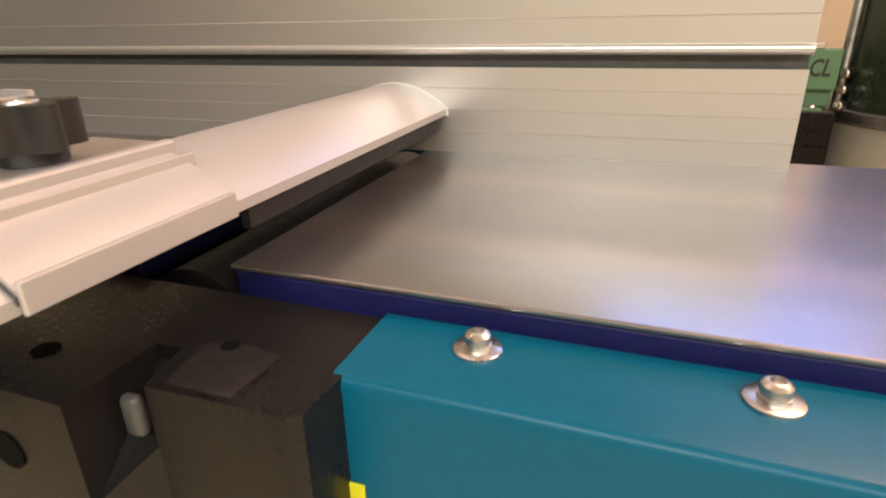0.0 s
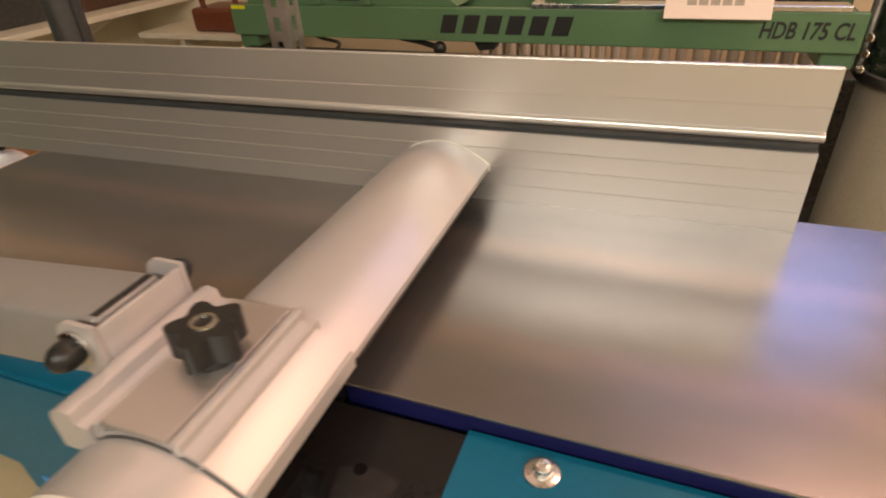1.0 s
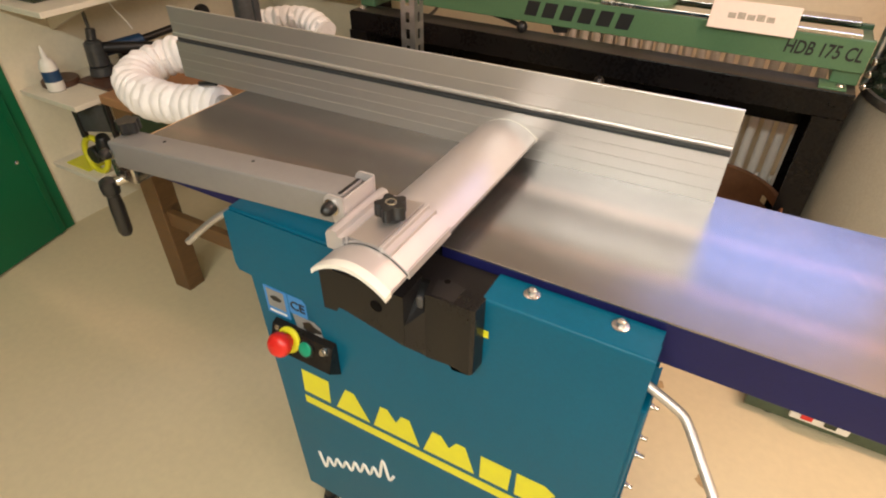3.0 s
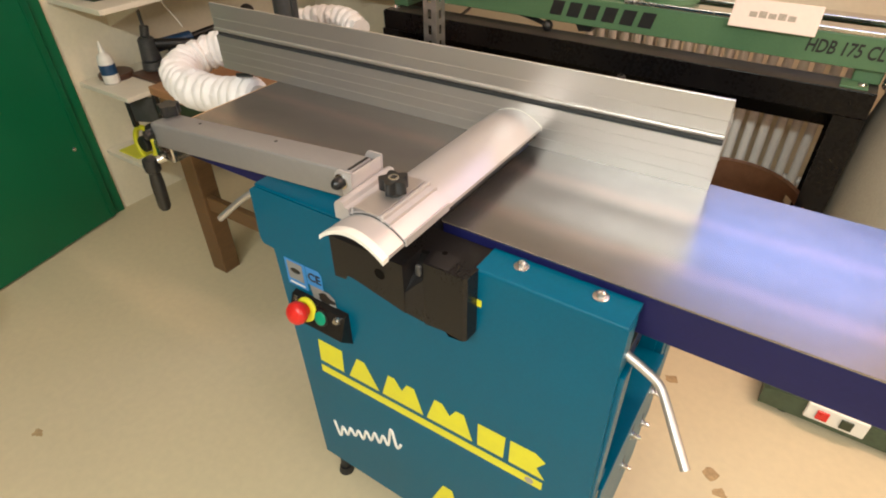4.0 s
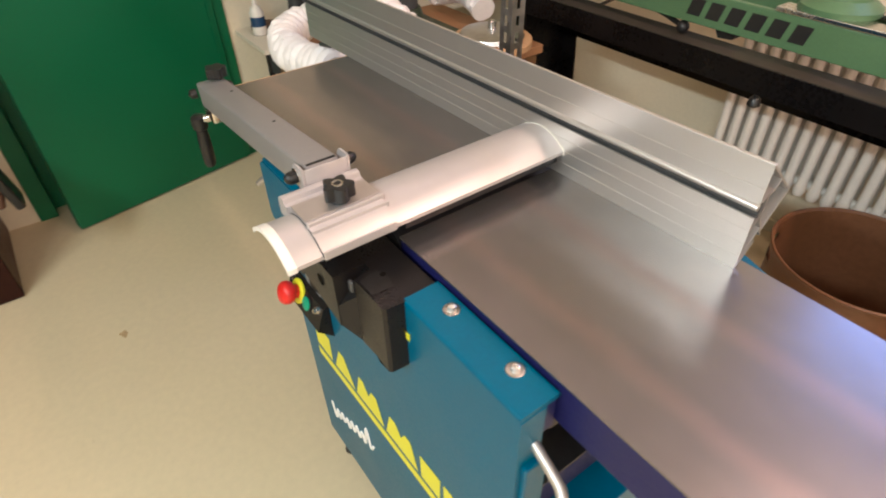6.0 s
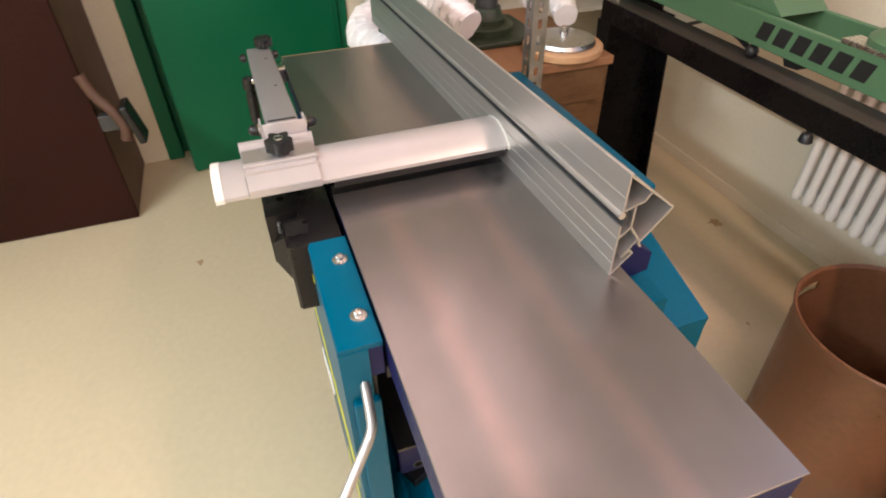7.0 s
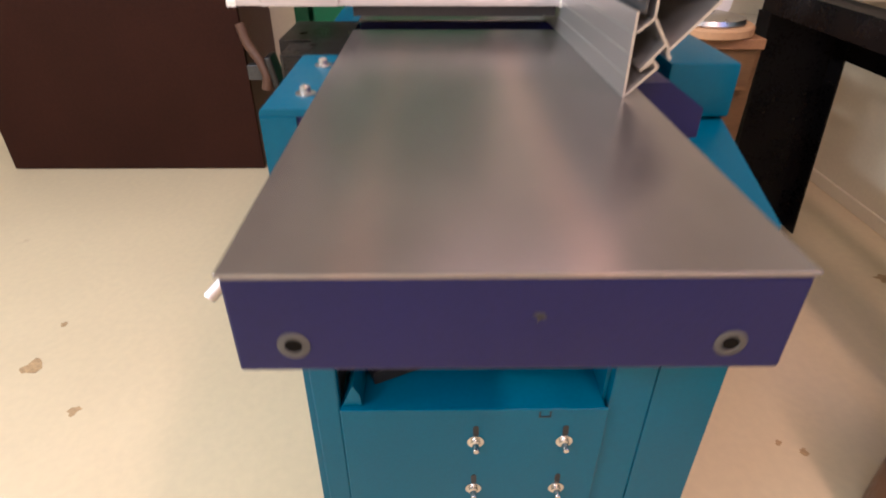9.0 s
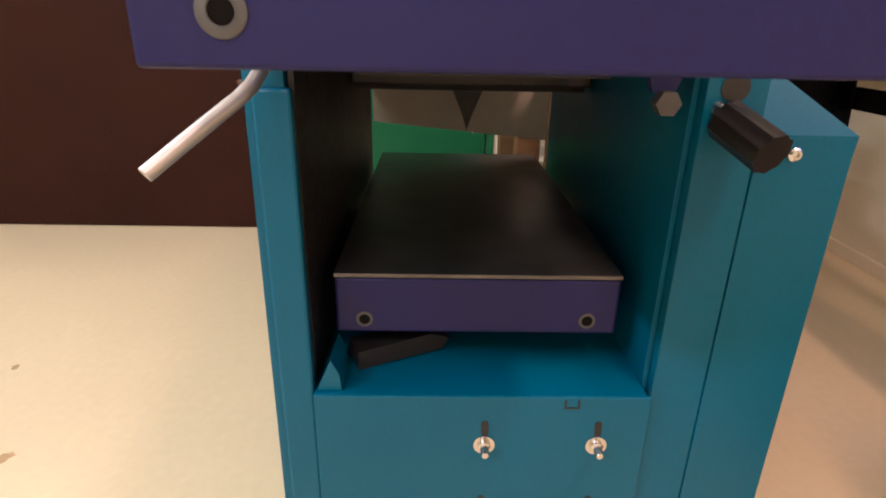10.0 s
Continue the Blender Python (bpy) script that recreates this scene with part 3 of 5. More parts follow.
for i in range(len(rim)):
    bm.faces.new((lo[i], lo[(i + 1) % len(rim)], hi[(i + 1) % len(rim)], hi[i]))
es = [e for e in bm.edges if len(e.link_faces) == 2 and e.calc_face_angle(0) > radians(25) and max(v.co.z for v in e.verts) > 0.85]
bmesh.ops.bevel(bm, geom=es, offset=0.0042, segments=4, affect="EDGES", profile=0.5, clamp_overlap=True)
bc = part("post_cover", bm, BLACK_PLASTIC, P, "black moulded plastic cover with a slot", smooth=True)
bm = bmesh.new()
ring_lo = [bm.verts.new(p) for p in ((0.1110, -0.1028, 0.7705), (0.1330, -0.0832, 0.7440), (0.1270, -0.0565, 0.770), (0.1110, -0.0565, 0.770))]
ring_hi = [bm.verts.new(p) for p in ((0.1110, -0.1028, 0.8060), (0.1330, -0.0832, 0.8280), (0.1270, -0.0565, 0.850), (0.1110, -0.0565, 0.850))]
bm.faces.new(ring_hi)
bm.faces.new(list(reversed(ring_lo)))
for i in range(4):
    bm.faces.new((ring_lo[i], ring_lo[(i + 1) % 4], ring_hi[(i + 1) % 4], ring_hi[i]))
part("slot_floor", bm, BLACK_PLASTIC, bc, "sloping floor of the slot")
part("recess_pad", soften(prism([(0.139, -0.0800), (0.170, -0.0800), (0.172, -0.050), (0.150, -0.046), (0.133, -0.052)], Matrix.Translation((0, 0, 0.8569)), 0.0007), 0.0003), GREY_WORN, bc, "scuffed grey patch")
part("tongue", box(0.1215, 0.1308, -0.089, -0.083, 0.834, 0.8530, 0.0028, 3), GREY_TOOL, bc, "short bright steel tongue", smooth=True)
part("screw_hole", spin([(0.0042, 0.0004), (0.0001, 0.0004)], Matrix.Translation((0.146, -0.050, 0.8577)), 20, False), BORE, bc)
part("screw_hole", spin([(0.0092, 0.0008), (0.0001, 0.0008)], front(-0.1035) @ Matrix.Translation((0.071, 0.825, 0)), 24, False), BORE, bc)
part("screw_hole", spin([(0.006, 0.0004), (0.0001, 0.0004)], Matrix.Translation((0.070, -0.077, 0.8572)), 20, False), BORE, bc)
part("paint_tag", box(0.2015, 0.2095, FY - 0.0015, FY - 0.0005, 0.793, 0.805), YELLOW, P, "small yellow tag")

# control box, labels
sw_lo, sw_hi = Vector((-0.119, FY - 0.028, 0.596)), Vector((-0.119, FY - 0.007, 0.652))
up = (sw_hi - sw_lo).normalized()
F = Matrix.Translation((sw_lo + sw_hi) / 2) @ Matrix(((1, 0, 0, 0), (0, up.y, -up.z, 0), (0, up.z, up.y, 0), (0, 0, 0, 1)))
cb = part("switch_box", soften(prism([(FY - 0.0004, 0.568), (FY - 0.028, 0.596), (FY - 0.0115, 0.640), (FY - 0.0004, 0.644)], side_on(-0.183), 0.128), 0.003, 3), BLACK_PLASTIC, P, "black wedge shaped switch box", smooth=True)
part("collar", spin([(0.0235, 0), (0.0235, 0.003), (0.020, 0.0048), (0.010, 0.0048)], F @ Matrix.Translation((-0.024, 0.0, 0)), 36), YELLOW, cb, "yellow collar", smooth=True)
part("stop_button", spin([(0.0125, 0.004), (0.0125, 0.012), (0.0195, 0.016), (0.0218, 0.022), (0.0212, 0.029), (0.0175, 0.0345), (0.010, 0.0375), (0.0001, 0.0385)], F @ Matrix.Translation((-0.024, 0.0, 0)), 36, False), RED, cb, "red mushroom stop button", smooth=True)
part("start_button", spin([(0.0130, 0), (0.0130, 0.004), (0.0115, 0.005), (0.0001, 0.005)], F @ Matrix.Translation((0.012, -0.003, 0)), 28, False), GREENBTN, cb, "round green start button", smooth=True)
part("button_ring", spin([(0.0162, 0), (0.0162, 0.0022), (0.0135, 0.0028)], F @ Matrix.Translation((0.012, -0.003, 0)), 28, False), KNOB_PLASTIC, cb, smooth=True)
part("key_switch", add_rod(rod((0, 0, 0), (0, 0, 0.006), 0.0075, 0.0065), (0, 0, 0.006), (0, 0, 0.010), 0.0045), BRIGHT, cb, smooth=True).matrix_basis = F @ Matrix.Translation((0.050, 0.008, 0))
part("screw", rod((0, 0, 0), (0, 0, 0.002), 0.005), BRIGHT, cb, smooth=True).matrix_basis = F @ Matrix.Translation((-0.052, 0.012, 0))
L = front(FY)
lb = part("blue_label", prism([(-0.198, 0.652), (-0.148, 0.652), (-0.148, 0.712), (-0.198, 0.712)], L, 0.0008), BLUE_STICKER, P, "pale blue and grey sticker")
part("grey_patch", prism([(-0.192, 0.668), (-0.155, 0.668), (-0.155, 0.708), (-0.192, 0.708)], front(FY - 0.0009), 0.0006), GREY_STICKER, lb)
part("mark", prism([(-0.182 + 0.012 * math.cos(a) + 0.009, 0.690 + 0.006 * math.sin(a)) for a in (2 * math.pi * k / 14 for k in range(14))], front(FY - 0.0016), 0.0004), INK, lb)
part("line", prism([(-0.192, 0.657), (-0.155, 0.657), (-0.155, 0.661), (-0.192, 0.661)], front(FY - 0.0009), 0.0005), WHITE_INK, lb)
ce = part("approval_label", prism([(-0.146, 0.672), (-0.109, 0.672), (-0.109, 0.704), (-0.115, 0.712), (-0.146, 0.712)], L, 0.0008), BLUE_STICKER, P, "blue approval sticker")
letters("approval_letters", "CE", 0.026, front(FY - 0.0012) @ Matrix.Translation((-0.143, 0.683, 0)), INK, ce)
gs = part("grey_label", prism([(-0.141, 0.672), (-0.136, 0.640), (-0.088, 0.636), (-0.082, 0.645), (-0.084, 0.664), (-0.096, 0.672)], front(FY - 0.0009), 0.0006), GREY_STICKER, P, "grey sticker with a dark emblem")
part("emblem", prism([(-0.106 + 0.019 * math.cos(a) * (1 + 0.25 * math.cos(3 * a)), 0.654 + 0.011 * math.sin(a) * (1 + 0.25 * math.cos(4 * a))) for a in (2 * math.pi * k / 24 for k in range(24))], front(FY - 0.0016), 0.0004), INK, gs)

# yellow maker's mark as plain blocks over a bar, white script as plain strokes
G = front(FY)
mk = part("mark_bar", prism([(-0.155, 0.433), (0.336, 0.443), (0.336, 0.463), (-0.155, 0.453)], G, 0.0007), YELLOW, P, "yellow underline bar")
blocks = (
    [(-0.153, 0.467), (-0.092, 0.467), (-0.089, 0.528), (-0.150, 0.528)],
    [(-0.078, 0.467), (-0.004, 0.468), (-0.034, 0.529), (-0.052, 0.529)],
    [(0.004, 0.468), (0.098, 0.470), (0.080, 0.530), (0.064, 0.530), (0.052, 0.506), (0.036, 0.530), (0.022, 0.530)],
    [(0.106, 0.470), (0.202, 0.472), (0.184, 0.531), (0.168, 0.531), (0.155, 0.508), (0.140, 0.531), (0.124, 0.531)],
    [(0.212, 0.472), (0.262, 0.473), (0.264, 0.531), (0.212, 0.530)],
    [(0.273, 0.473), (0.338, 0.474), (0.322, 0.496), (0.336, 0.520), (0.318, 0.532), (0.273, 0.531)],
)
for b in blocks:
    part("mark_block", prism(b, G, 0.0007), YELLOW, P, "plain yellow block")
part("maker_dot", prism([(0.313 + 0.008 * math.cos(a), 0.4525 + 0.008 * math.sin(a)) for a in (2 * math.pi * k / 16 for k in range(16))], front(FY - 0.0008), 0.0003), GREY_INK, mk)
tall = (0.052, 0.0, 0.034, 0.008, 0.034, 0.010, 0.030, 0.004, 0.034, 0.006, 0.034, 0.004, 0.030, 0.002, 0.058, 0.0, 0.012)
script = smooth_path([(-0.150 + 0.0118 * k, FY - 0.0004, 0.219 + 0.0062 * k + h) for k, h in enumerate(tall)], 6)
part("script_mark", add_tube(bmesh.new(), script, 0.0032, 8), WHITE_INK, P, "white wavy script mark", smooth=True)
part("mark_block", prism([(0.10, 0.170), (0.185, 0.172), (0.160, 0.272), (0.138, 0.272)], G, 0.0007), YELLOW, P, "plain yellow block")
part("mark_block", prism([(0.20, 0.172), (0.26, 0.173), (0.26, 0.274), (0.20, 0.273)], G, 0.0007), YELLOW, P, "plain yellow block")

# ---- fence ----
FE = thing("planer_fence", (-0.147, 0.30, T), "long extruded aluminium fence on the planer table", "fence")
fx0, fx1, fy = -0.680, 0.411, 0.290
for name, line, th in (
    ("front_plate", [(0.001, 0.1485), (0.001, 0.0975)], 0.0022), ("front_plate", [(0.001, 0.0765), (0.001, 0.0008)], 0.0022),
    ("back_plate", [(0.0025, 0.147), (0.073, 0.087)], 0.0026), ("back_lip", [(0.072, 0.085), (0.034, 0.042), (0.038, 0.036)], 0.0026),
    ("inner_web", [(0.036, 0.1165), (0.028, 0.106), (0.017, 0.104), (0.017, 0.072), (0.034, 0.046)], 0.0024),
    ("upper_web", [(0.0155, 0.103), (0.0035, 0.099)], 0.0022), ("shaded_slot_wall", [(0.0035, 0.0775), (0.0069, 0.0775)], 0.0018), ("shaded_slot_wall", [(0.008, 0.0766), (0.008, 0.0954)], 0.0018), ("shaded_slot_wall", [(0.0069, 0.0951), (0.0035, 0.096)], 0.0018),
    ("lower_web", [(0.0035, 0.060), (0.0155, 0.070)], 0.0022), ("foot_channel", [(0.0035, 0.003), (0.028, 0.028), (0.023, 0.034), (0.013, 0.026), (0.031, 0.048)], 0.0024),
):
    # slot walls are dark grey, with the groove's shade in their colour
    part(name, add_strip_walls(bmesh.new(), [(fy + a, T + b_) for a, b_ in line], fx0, fx1, th), GREY_TOOL if name == "shaded_slot_wall" else ALU, FE)
fen = FE
part("slot_lip", rod((fx0, fy + 0.0005, T + 0.0925), (fx1, fy + 0.0005, T + 0.0925), 0.0045, seg=20), ALU, fen, "rounded bright slot lip", smooth=True)
part("top_edge", box(fx0, fx1, fy - 0.0002, fy + 0.0048, T + 0.1466, T + 0.1502, 0.0008), ALU, fen, "flat top edge of the fence")
for z in (0.0595, 0.0405, 0.0205, 0.118):
    part("ridge", prism([(fy - 0.0008, T + z - 0.0005), (fy + 0.001, T + z - 0.0008), (fy + 0.001, T + z + 0.0012)], side_on(fx0), fx1 - fx0), ALU, fen)
part("rear_bracket", box(0.300, 0.366, 0.388, 0.421, 0.70, 0.768, 0.002), TEAL, P, "small teal bracket behind the fence")
part("carriage", soften(prism([(0.315, T + 0.002), (0.352, T + 0.002), (0.392, T - 0.026), (0.392, T - 0.058), (0.34, T - 0.065), (0.315, T - 0.045)], side_on(0.22), 0.15), 0.003), NAVY, FE, "blue fence carriage")

# the fence stands slightly out of square on the table
skew = Matrix.Translation((fx1, fy, T)) @ Matrix.Rotation(radians(1.7), 4, "Z") @ Matrix.Diagonal((1, 1, 0.975, 1)) @ Matrix.Translation((-fx1, -fy, -T))
for o in FE.children_recursive:
    o.data.transform(skew)

# ---- cutter guard ----
GU = thing("cutter_guard", (0.072, 0.06, T + 0.03), "silver arched bridge guard over the cutter block", "guard")
gx0, gx1, gz, rise = 0.026, 0.128, 0.9095, 0.0215


def arch(u, lift=0.0):
    return gz + lift + rise * (1 - (2 * u - 1) ** 2)


def arch_plate(xa, xb, ya, yb, lift, th, n=18, drop=0.0):
    bm_ = bmesh.new()
    rows = []
    for y in (ya, yb):
        top = [bm_.verts.new((xa + (xb - xa) * k / n, y, gz + lift + rise * (1 - (2 * ((xa + (xb - xa) * k / n) - gx0) / (gx1 - gx0) - 1) ** 2))) for k in range(n + 1)]
        low = [bm_.verts.new((v.co.x, y, v.co.z - th - (drop if i in (0, n) else 0))) for i, v in enumerate(top)]
        rows.append((top, low))
    (t0, l0), (t1, l1) = rows
    for k in range(n):
        bm_.faces.new((t0[k], t0[k + 1], t1[k + 1], t1[k]))
        bm_.faces.new((l0[k], l0[k + 1], l1[k + 1], l1[k]))
        bm_.faces.new((t0[k], t0[k + 1], l0[k + 1], l0[k]))
        bm_.faces.new((t1[k], t1[k + 1], l1[k + 1], l1[k]))
    for e in (0, n):
        bm_.faces.new((t0[e], t1[e], l1[e], l0[e]))
    return bm_


part("guard_profile", arch_plate(gx0, gx1, -0.149, 0.279, 0, 0.0035, drop=0.002), GUARD, GU, "arched silver aluminium profile", smooth=True)
part("end_cap", arch_plate(gx0 - 0.001, gx1 + 0.001, -0.161, -0.149, 0.001, 0.0060, drop=0.001), WHITE_PLASTIC, GU, "white plastic end cap", smooth=True)
part("end_cap", arch_plate(gx0 - 0.001, gx1 + 0.001, 0.279, 0.2855, 0.001, 0.0060, drop=0.001), WHITE_PLASTIC, GU, "white plastic end cap", smooth=True)
part("under_plate", box(gx0 + 0.012, gx1 - 0.012, -0.14, 0.27, gz - 0.004, gz + 0.004), BLACK_IRON, GU)
# added black strip paints in the dark gap under the guard's edge
part("gap_strip", box(0.1165, 0.1215, 0.004, 0.276, 0.890, 0.9095), BLACK_IRON, GU, "black strip filling the dark gap below the guard edge")
# clamp that holds the guard on its arm
cl = part("clamp_plate", arch_plate(0.026, 0.1295, -0.115, -0.014, 0.0042, 0.0036), GUARD, GU, "silver clamp plate with ridges", smooth=True)
part("clamp_skirt", box(0.1285, 0.1312, -0.115, -0.014, 0.9035, 0.9155, 0.0008), GUARD, cl)
rail_line = [(0.0155, 0.9095), (0.0155, 0.9300), (0.0185, 0.9355), (0.0250, 0.9385), (0.0315, 0.9370), (0.0335, 0.9310), (0.0400, 0.9300), (0.0420, 0.9095)]
part("clamp_rail", soften(prism(rail_line, front(-0.008), 0.110), 0.0012), GUARD, cl, "rounded silver clamp rail", smooth=True)
part("clamp_ridge", box(0.0430, 0.0465, -0.116, -0.010, 0.922, 0.9340, 0.0012), GUARD, cl)
part("clamp_ridge", box(0.0915, 0.0975, -0.116, -0.010, 0.928, 0.9372, 0.0015), GUARD, cl)
part("clamp_ridge", box(0.1060, 0.1075, -0.116, -0.010, 0.924, 0.9318, 0.0006), GUARD, cl)
part("slide_plate", box(0.0480, 0.0895, -0.1155, -0.012, 0.9325, 0.9362, 0.0010), SATIN, cl, "smooth bright slide plate under the knob")
part("plate_seam", arch_plate(0.0300, 0.1290, -0.1158, -0.1151, 0.0016, 0.0030), GREY_TOOL, cl)
kc = (0.073, -0.060)
star = []
for k in range(60):
    a = 2 * math.pi * k / 60
    r = 0.0172 + 0.0036 * math.cos(5 * a + 0.6)
    star.append((kc[0] + r * math.cos(a), kc[1] + r * math.sin(a)))
kn = part("star_knob", soften(prism(star, Matrix.Translation((0, 0, 0.942)), 0.018), 0.003, 3), KNOB_PLASTIC, GU, "black five lobed star knob", smooth=True)
part("knob_neck", rod((*kc, 0.933), (*kc, 0.947), 0.012, 0.014), KNOB_PLASTIC, kn, smooth=True)
part("knob_bush", spin([(0.0075, 0.0), (0.0072, 0.0010), (0.005, 0.0010), (0.0045, -0.004), (0.0001, -0.004)], Matrix.Translation((*kc, 0.9600)), 22, False), BRIGHT, kn, smooth=True)
# arm
A0, A1 = Vector((-0.462, -0.052, 0.893)), Vector((0.006, -0.050, 0.935))
d_ = (A1 - A0).normalized()
armM = Matrix.Translation(A0) @ d_.to_track_quat("X", "Z").to_matrix().to_4x4()
ln = (A1 - A0).length
armp = part("arm", box(0, ln, -0.022, 0.028, -0.027, 0.019, 0.004, 3, m=armM), ARMGREY, GU, "grey steel box arm", smooth=True)
part("arm_slot", box(ln - 0.006, ln - 0.001, -0.018, 0.024, 0.0188, 0.0195, m=armM), INK, armp)
for x in (0.1, 0.29):
    part("rivet", spin([(0.003, 0), (0.002, 0.0008), (0.0001, 0.001)], armM @ Matrix.Translation((x, 0.012, 0.019)), 10, False), INK, armp)
bk = part("hinge_bracket", box(0.0135, 0.0165, -0.078, -0.016, 0.910, 0.9560, 0.0012), GUARD, GU, "bright folded hinge bracket", smooth=True)
part("bracket_foot", box(0.0135, 0.0180, -0.078, -0.016, 0.908, 0.9130, 0.0012), GUARD, bk)
for y in (-0.0815, -0.0160):
    ear = [(-0.003 + 0.011 * math.cos(a), 0.944 + 0.014 * math.sin(a)) for a in (math.pi / 2 + math.pi * k / 10 for k in range(11))]
    part("bracket_ear", soften(prism([(0.0165, 0.910), (0.0165, 0.958), *ear, (0.002, 0.910)], front(y + 0.003), 0.003), 0.0006), GUARD, bk)
for y, turn in ((-0.0820, 90), (-0.0125, -90)):
    part("washer", spin([(0.0112, 0), (0.0112, 0.002), (0.009, 0.0024)], Matrix.Translation((-0.001, y, 0.942)) @ Matrix.Rotation(radians(turn), 4, "X"), 24), BRIGHT, bk, "bright washer", smooth=True)
    part("acorn_nut", spin([(0.0088, 0.0022), (0.0088, 0.008), (0.0080, 0.012), (0.0048, 0.0165), (0.0001, 0.018)], Matrix.Translation((-0.001, y, 0.942)) @ Matrix.Rotation(radians(turn), 4, "X"), 20, False), KNOB_PLASTIC, bk, "black cap nut", smooth=True)
# pivot at the far end of the arm
pv = part("pivot_block", box(-0.482, -0.43, -0.070, 0.0, 0.838, 0.872, 0.004), BRIGHT, GU, "steel pivot block bolted to the table", smooth=True)
star2 = [(-0.452 + (0.017 + 0.0025 * math.cos(5 * 2 * math.pi * k / 50)) * math.cos(2 * math.pi * k / 50), -0.036 + (0.017 + 0.0025 * math.cos(5 * 2 * math.pi * k / 50)) * math.sin(2 * math.pi * k / 50)) for k in range(50)]
part("star_knob", soften(prism(star2, Matrix.Translation((0, 0, 0.918)), 0.018), 0.003, 2), KNOB_PLASTIC, pv, "black star knob", smooth=True)
part("knob_stem", rod((-0.452, -0.036, 0.86), (-0.452, -0.036, 0.92), 0.006), BRIGHT, pv, smooth=True)
for y, dr in ((-0.078, 90), (-0.022, -90)):
    part("acorn_nut", spin([(0.009, 0), (0.009, 0.006), (0.008, 0.011), (0.0001, 0.015)], Matrix.Translation((-0.462, y, 0.893)) @ Matrix.Rotation(radians(dr), 4, "X"), 18, False), KNOB_PLASTIC, pv, smooth=True)
cr = part("clamp_handle", rod((-0.466, -0.050, 0.838), (-0.482, -0.078, 0.832), 0.008), BRIGHT, GU, "clamping handle with a black grip hanging down", smooth=True)
part("hub", spin([(0.009, -0.016), (0.014, -0.012), (0.0155, 0.0), (0.014, 0.012), (0.008, 0.016)], Matrix.Translation((-0.486, -0.084, 0.826)), 22), KNOB_PLASTIC, cr, smooth=True)
part("grip", spin([(0.0095, 0), (0.0105, 0.012), (0.0122, 0.030), (0.0118, 0.080), (0.0085, 0.088), (0.0001, 0.089)], Matrix.Translation((-0.486, -0.084, 0.818)) @ Matrix.Rotation(radians(178), 4, "X"), 18, False), KNOB_PLASTIC, cr, smooth=True)

# ---- lathe on its stand ----
LA = thing("wood_lathe", (-0.1, 1.25, 0), "green wood lathe on a black steel stand", "lathe")
LY = 1.12
bedp = part("bed", box(-0.85, 0.632, LY, LY + 0.016, 0.838, 0.915, 0.003), LATHE, LA, "green painted lathe bed")
part("bed_rear", box(-0.85, 0.632, LY + 0.15, LY + 0.166, 0.838, 0.915, 0.003), LATHE, LA)
part("bed_way", box(-0.02, 0.60, LY - 0.002, LY + 0.05, 0.9155, 0.926, 0.002), BRIGHT, LA, "bright steel bed way")
part("bed_way", box(-0.02, 0.60, LY + 0.115, LY + 0.168, 0.9155, 0.926, 0.002), BRIGHT, LA)
for x0_, x1_ in ((-0.85, -0.79), (0.57, 0.632)):
    part("bed_foot", box(x0_, x1_, LY + 0.0165, LY + 0.1495, 0.803, 0.905, 0.004), LATHE, LA)
hs = part("headstock", soften(prism([(-0.80, 0.9155), (-0.20, 0.9155), (-0.24, 0.945), (-0.36, 0.965), (-0.40, 1.17), (-0.74, 1.17), (-0.78, 0.98)], front(LY + 0.16), 0.145), 0.008, 3), LATHE, LA, "green cast headstock", smooth=True)
for x in (-0.58, -0.44):
    part("rib", soften(prism([(x, 0.92), (x + 0.018, 0.92), (x + 0.018, 1.09), (x, 1.09)], front(LY + 0.016), 0.022), 0.003), LATHE, hs)
part("recess", box(-0.52, -0.46, LY + 0.0145, LY + 0.0155, 0.925, 0.94), DUSTY_BLACK, hs)
part("round_base", spin([(0.085, 0), (0.085, 0.012), (0.06, 0.03), (0.05, 0.09)], Matrix.Translation((0.08, LY + 0.08, 0.926)), 28), LATHE, LA, "green tool rest base", smooth=True)
part("warning_label", box(-0.845, -0.80, LY - 0.0012, LY - 0.0003, 0.905, 0.914), YELLOW, bedp, "yellow warning label")
# maker's mark: six plain slanted blocks
for i in range(6):
    xa = -0.242 + i * 0.0540
    part("mark_block", prism([(xa, 0.8575), (xa + 0.038, 0.8575), (xa + 0.049, 0.899), (xa + 0.011, 0.899)], front(LY), 0.0006), INK, bedp, "plain black slanted block")
letters("model_letters", "HDB 175 CL", 0.0455, front(LY - 0.0008) @ Matrix.Translation((0.448, 0.8645, 0)), INK, bedp, shear=0.15, stretch=0.70)
# clamp handles on the bed
x = -0.249
hd = part("clamp_handle", add_tube(bmesh.new(), smooth_path([(x - 0.115, LY + 0.040, 0.834), (x - 0.06, LY + 0.025, 0.830), (x, LY + 0.012, 0.819)], 4), 0.007, 10), KNOB_PLASTIC, LA, "black clamping lever", smooth=True)
part("ball", spin([(0.0001, -0.017), (0.009, -0.0145), (0.015, -0.008), (0.017, 0), (0.015, 0.008), (0.009, 0.0145), (0.0001, 0.017)], Matrix.Translation((x, LY + 0.012, 0.8185)), 20, False), KNOB_PLASTIC, hd, smooth=True)
part("clamp_block", soften(prism([(-0.165, 0.838), (-0.105, 0.838), (-0.112, 0.818), (-0.15, 0.814)], front(LY + 0.06), 0.04), 0.003), KNOB_PLASTIC, LA, "black clamp block under the bed")
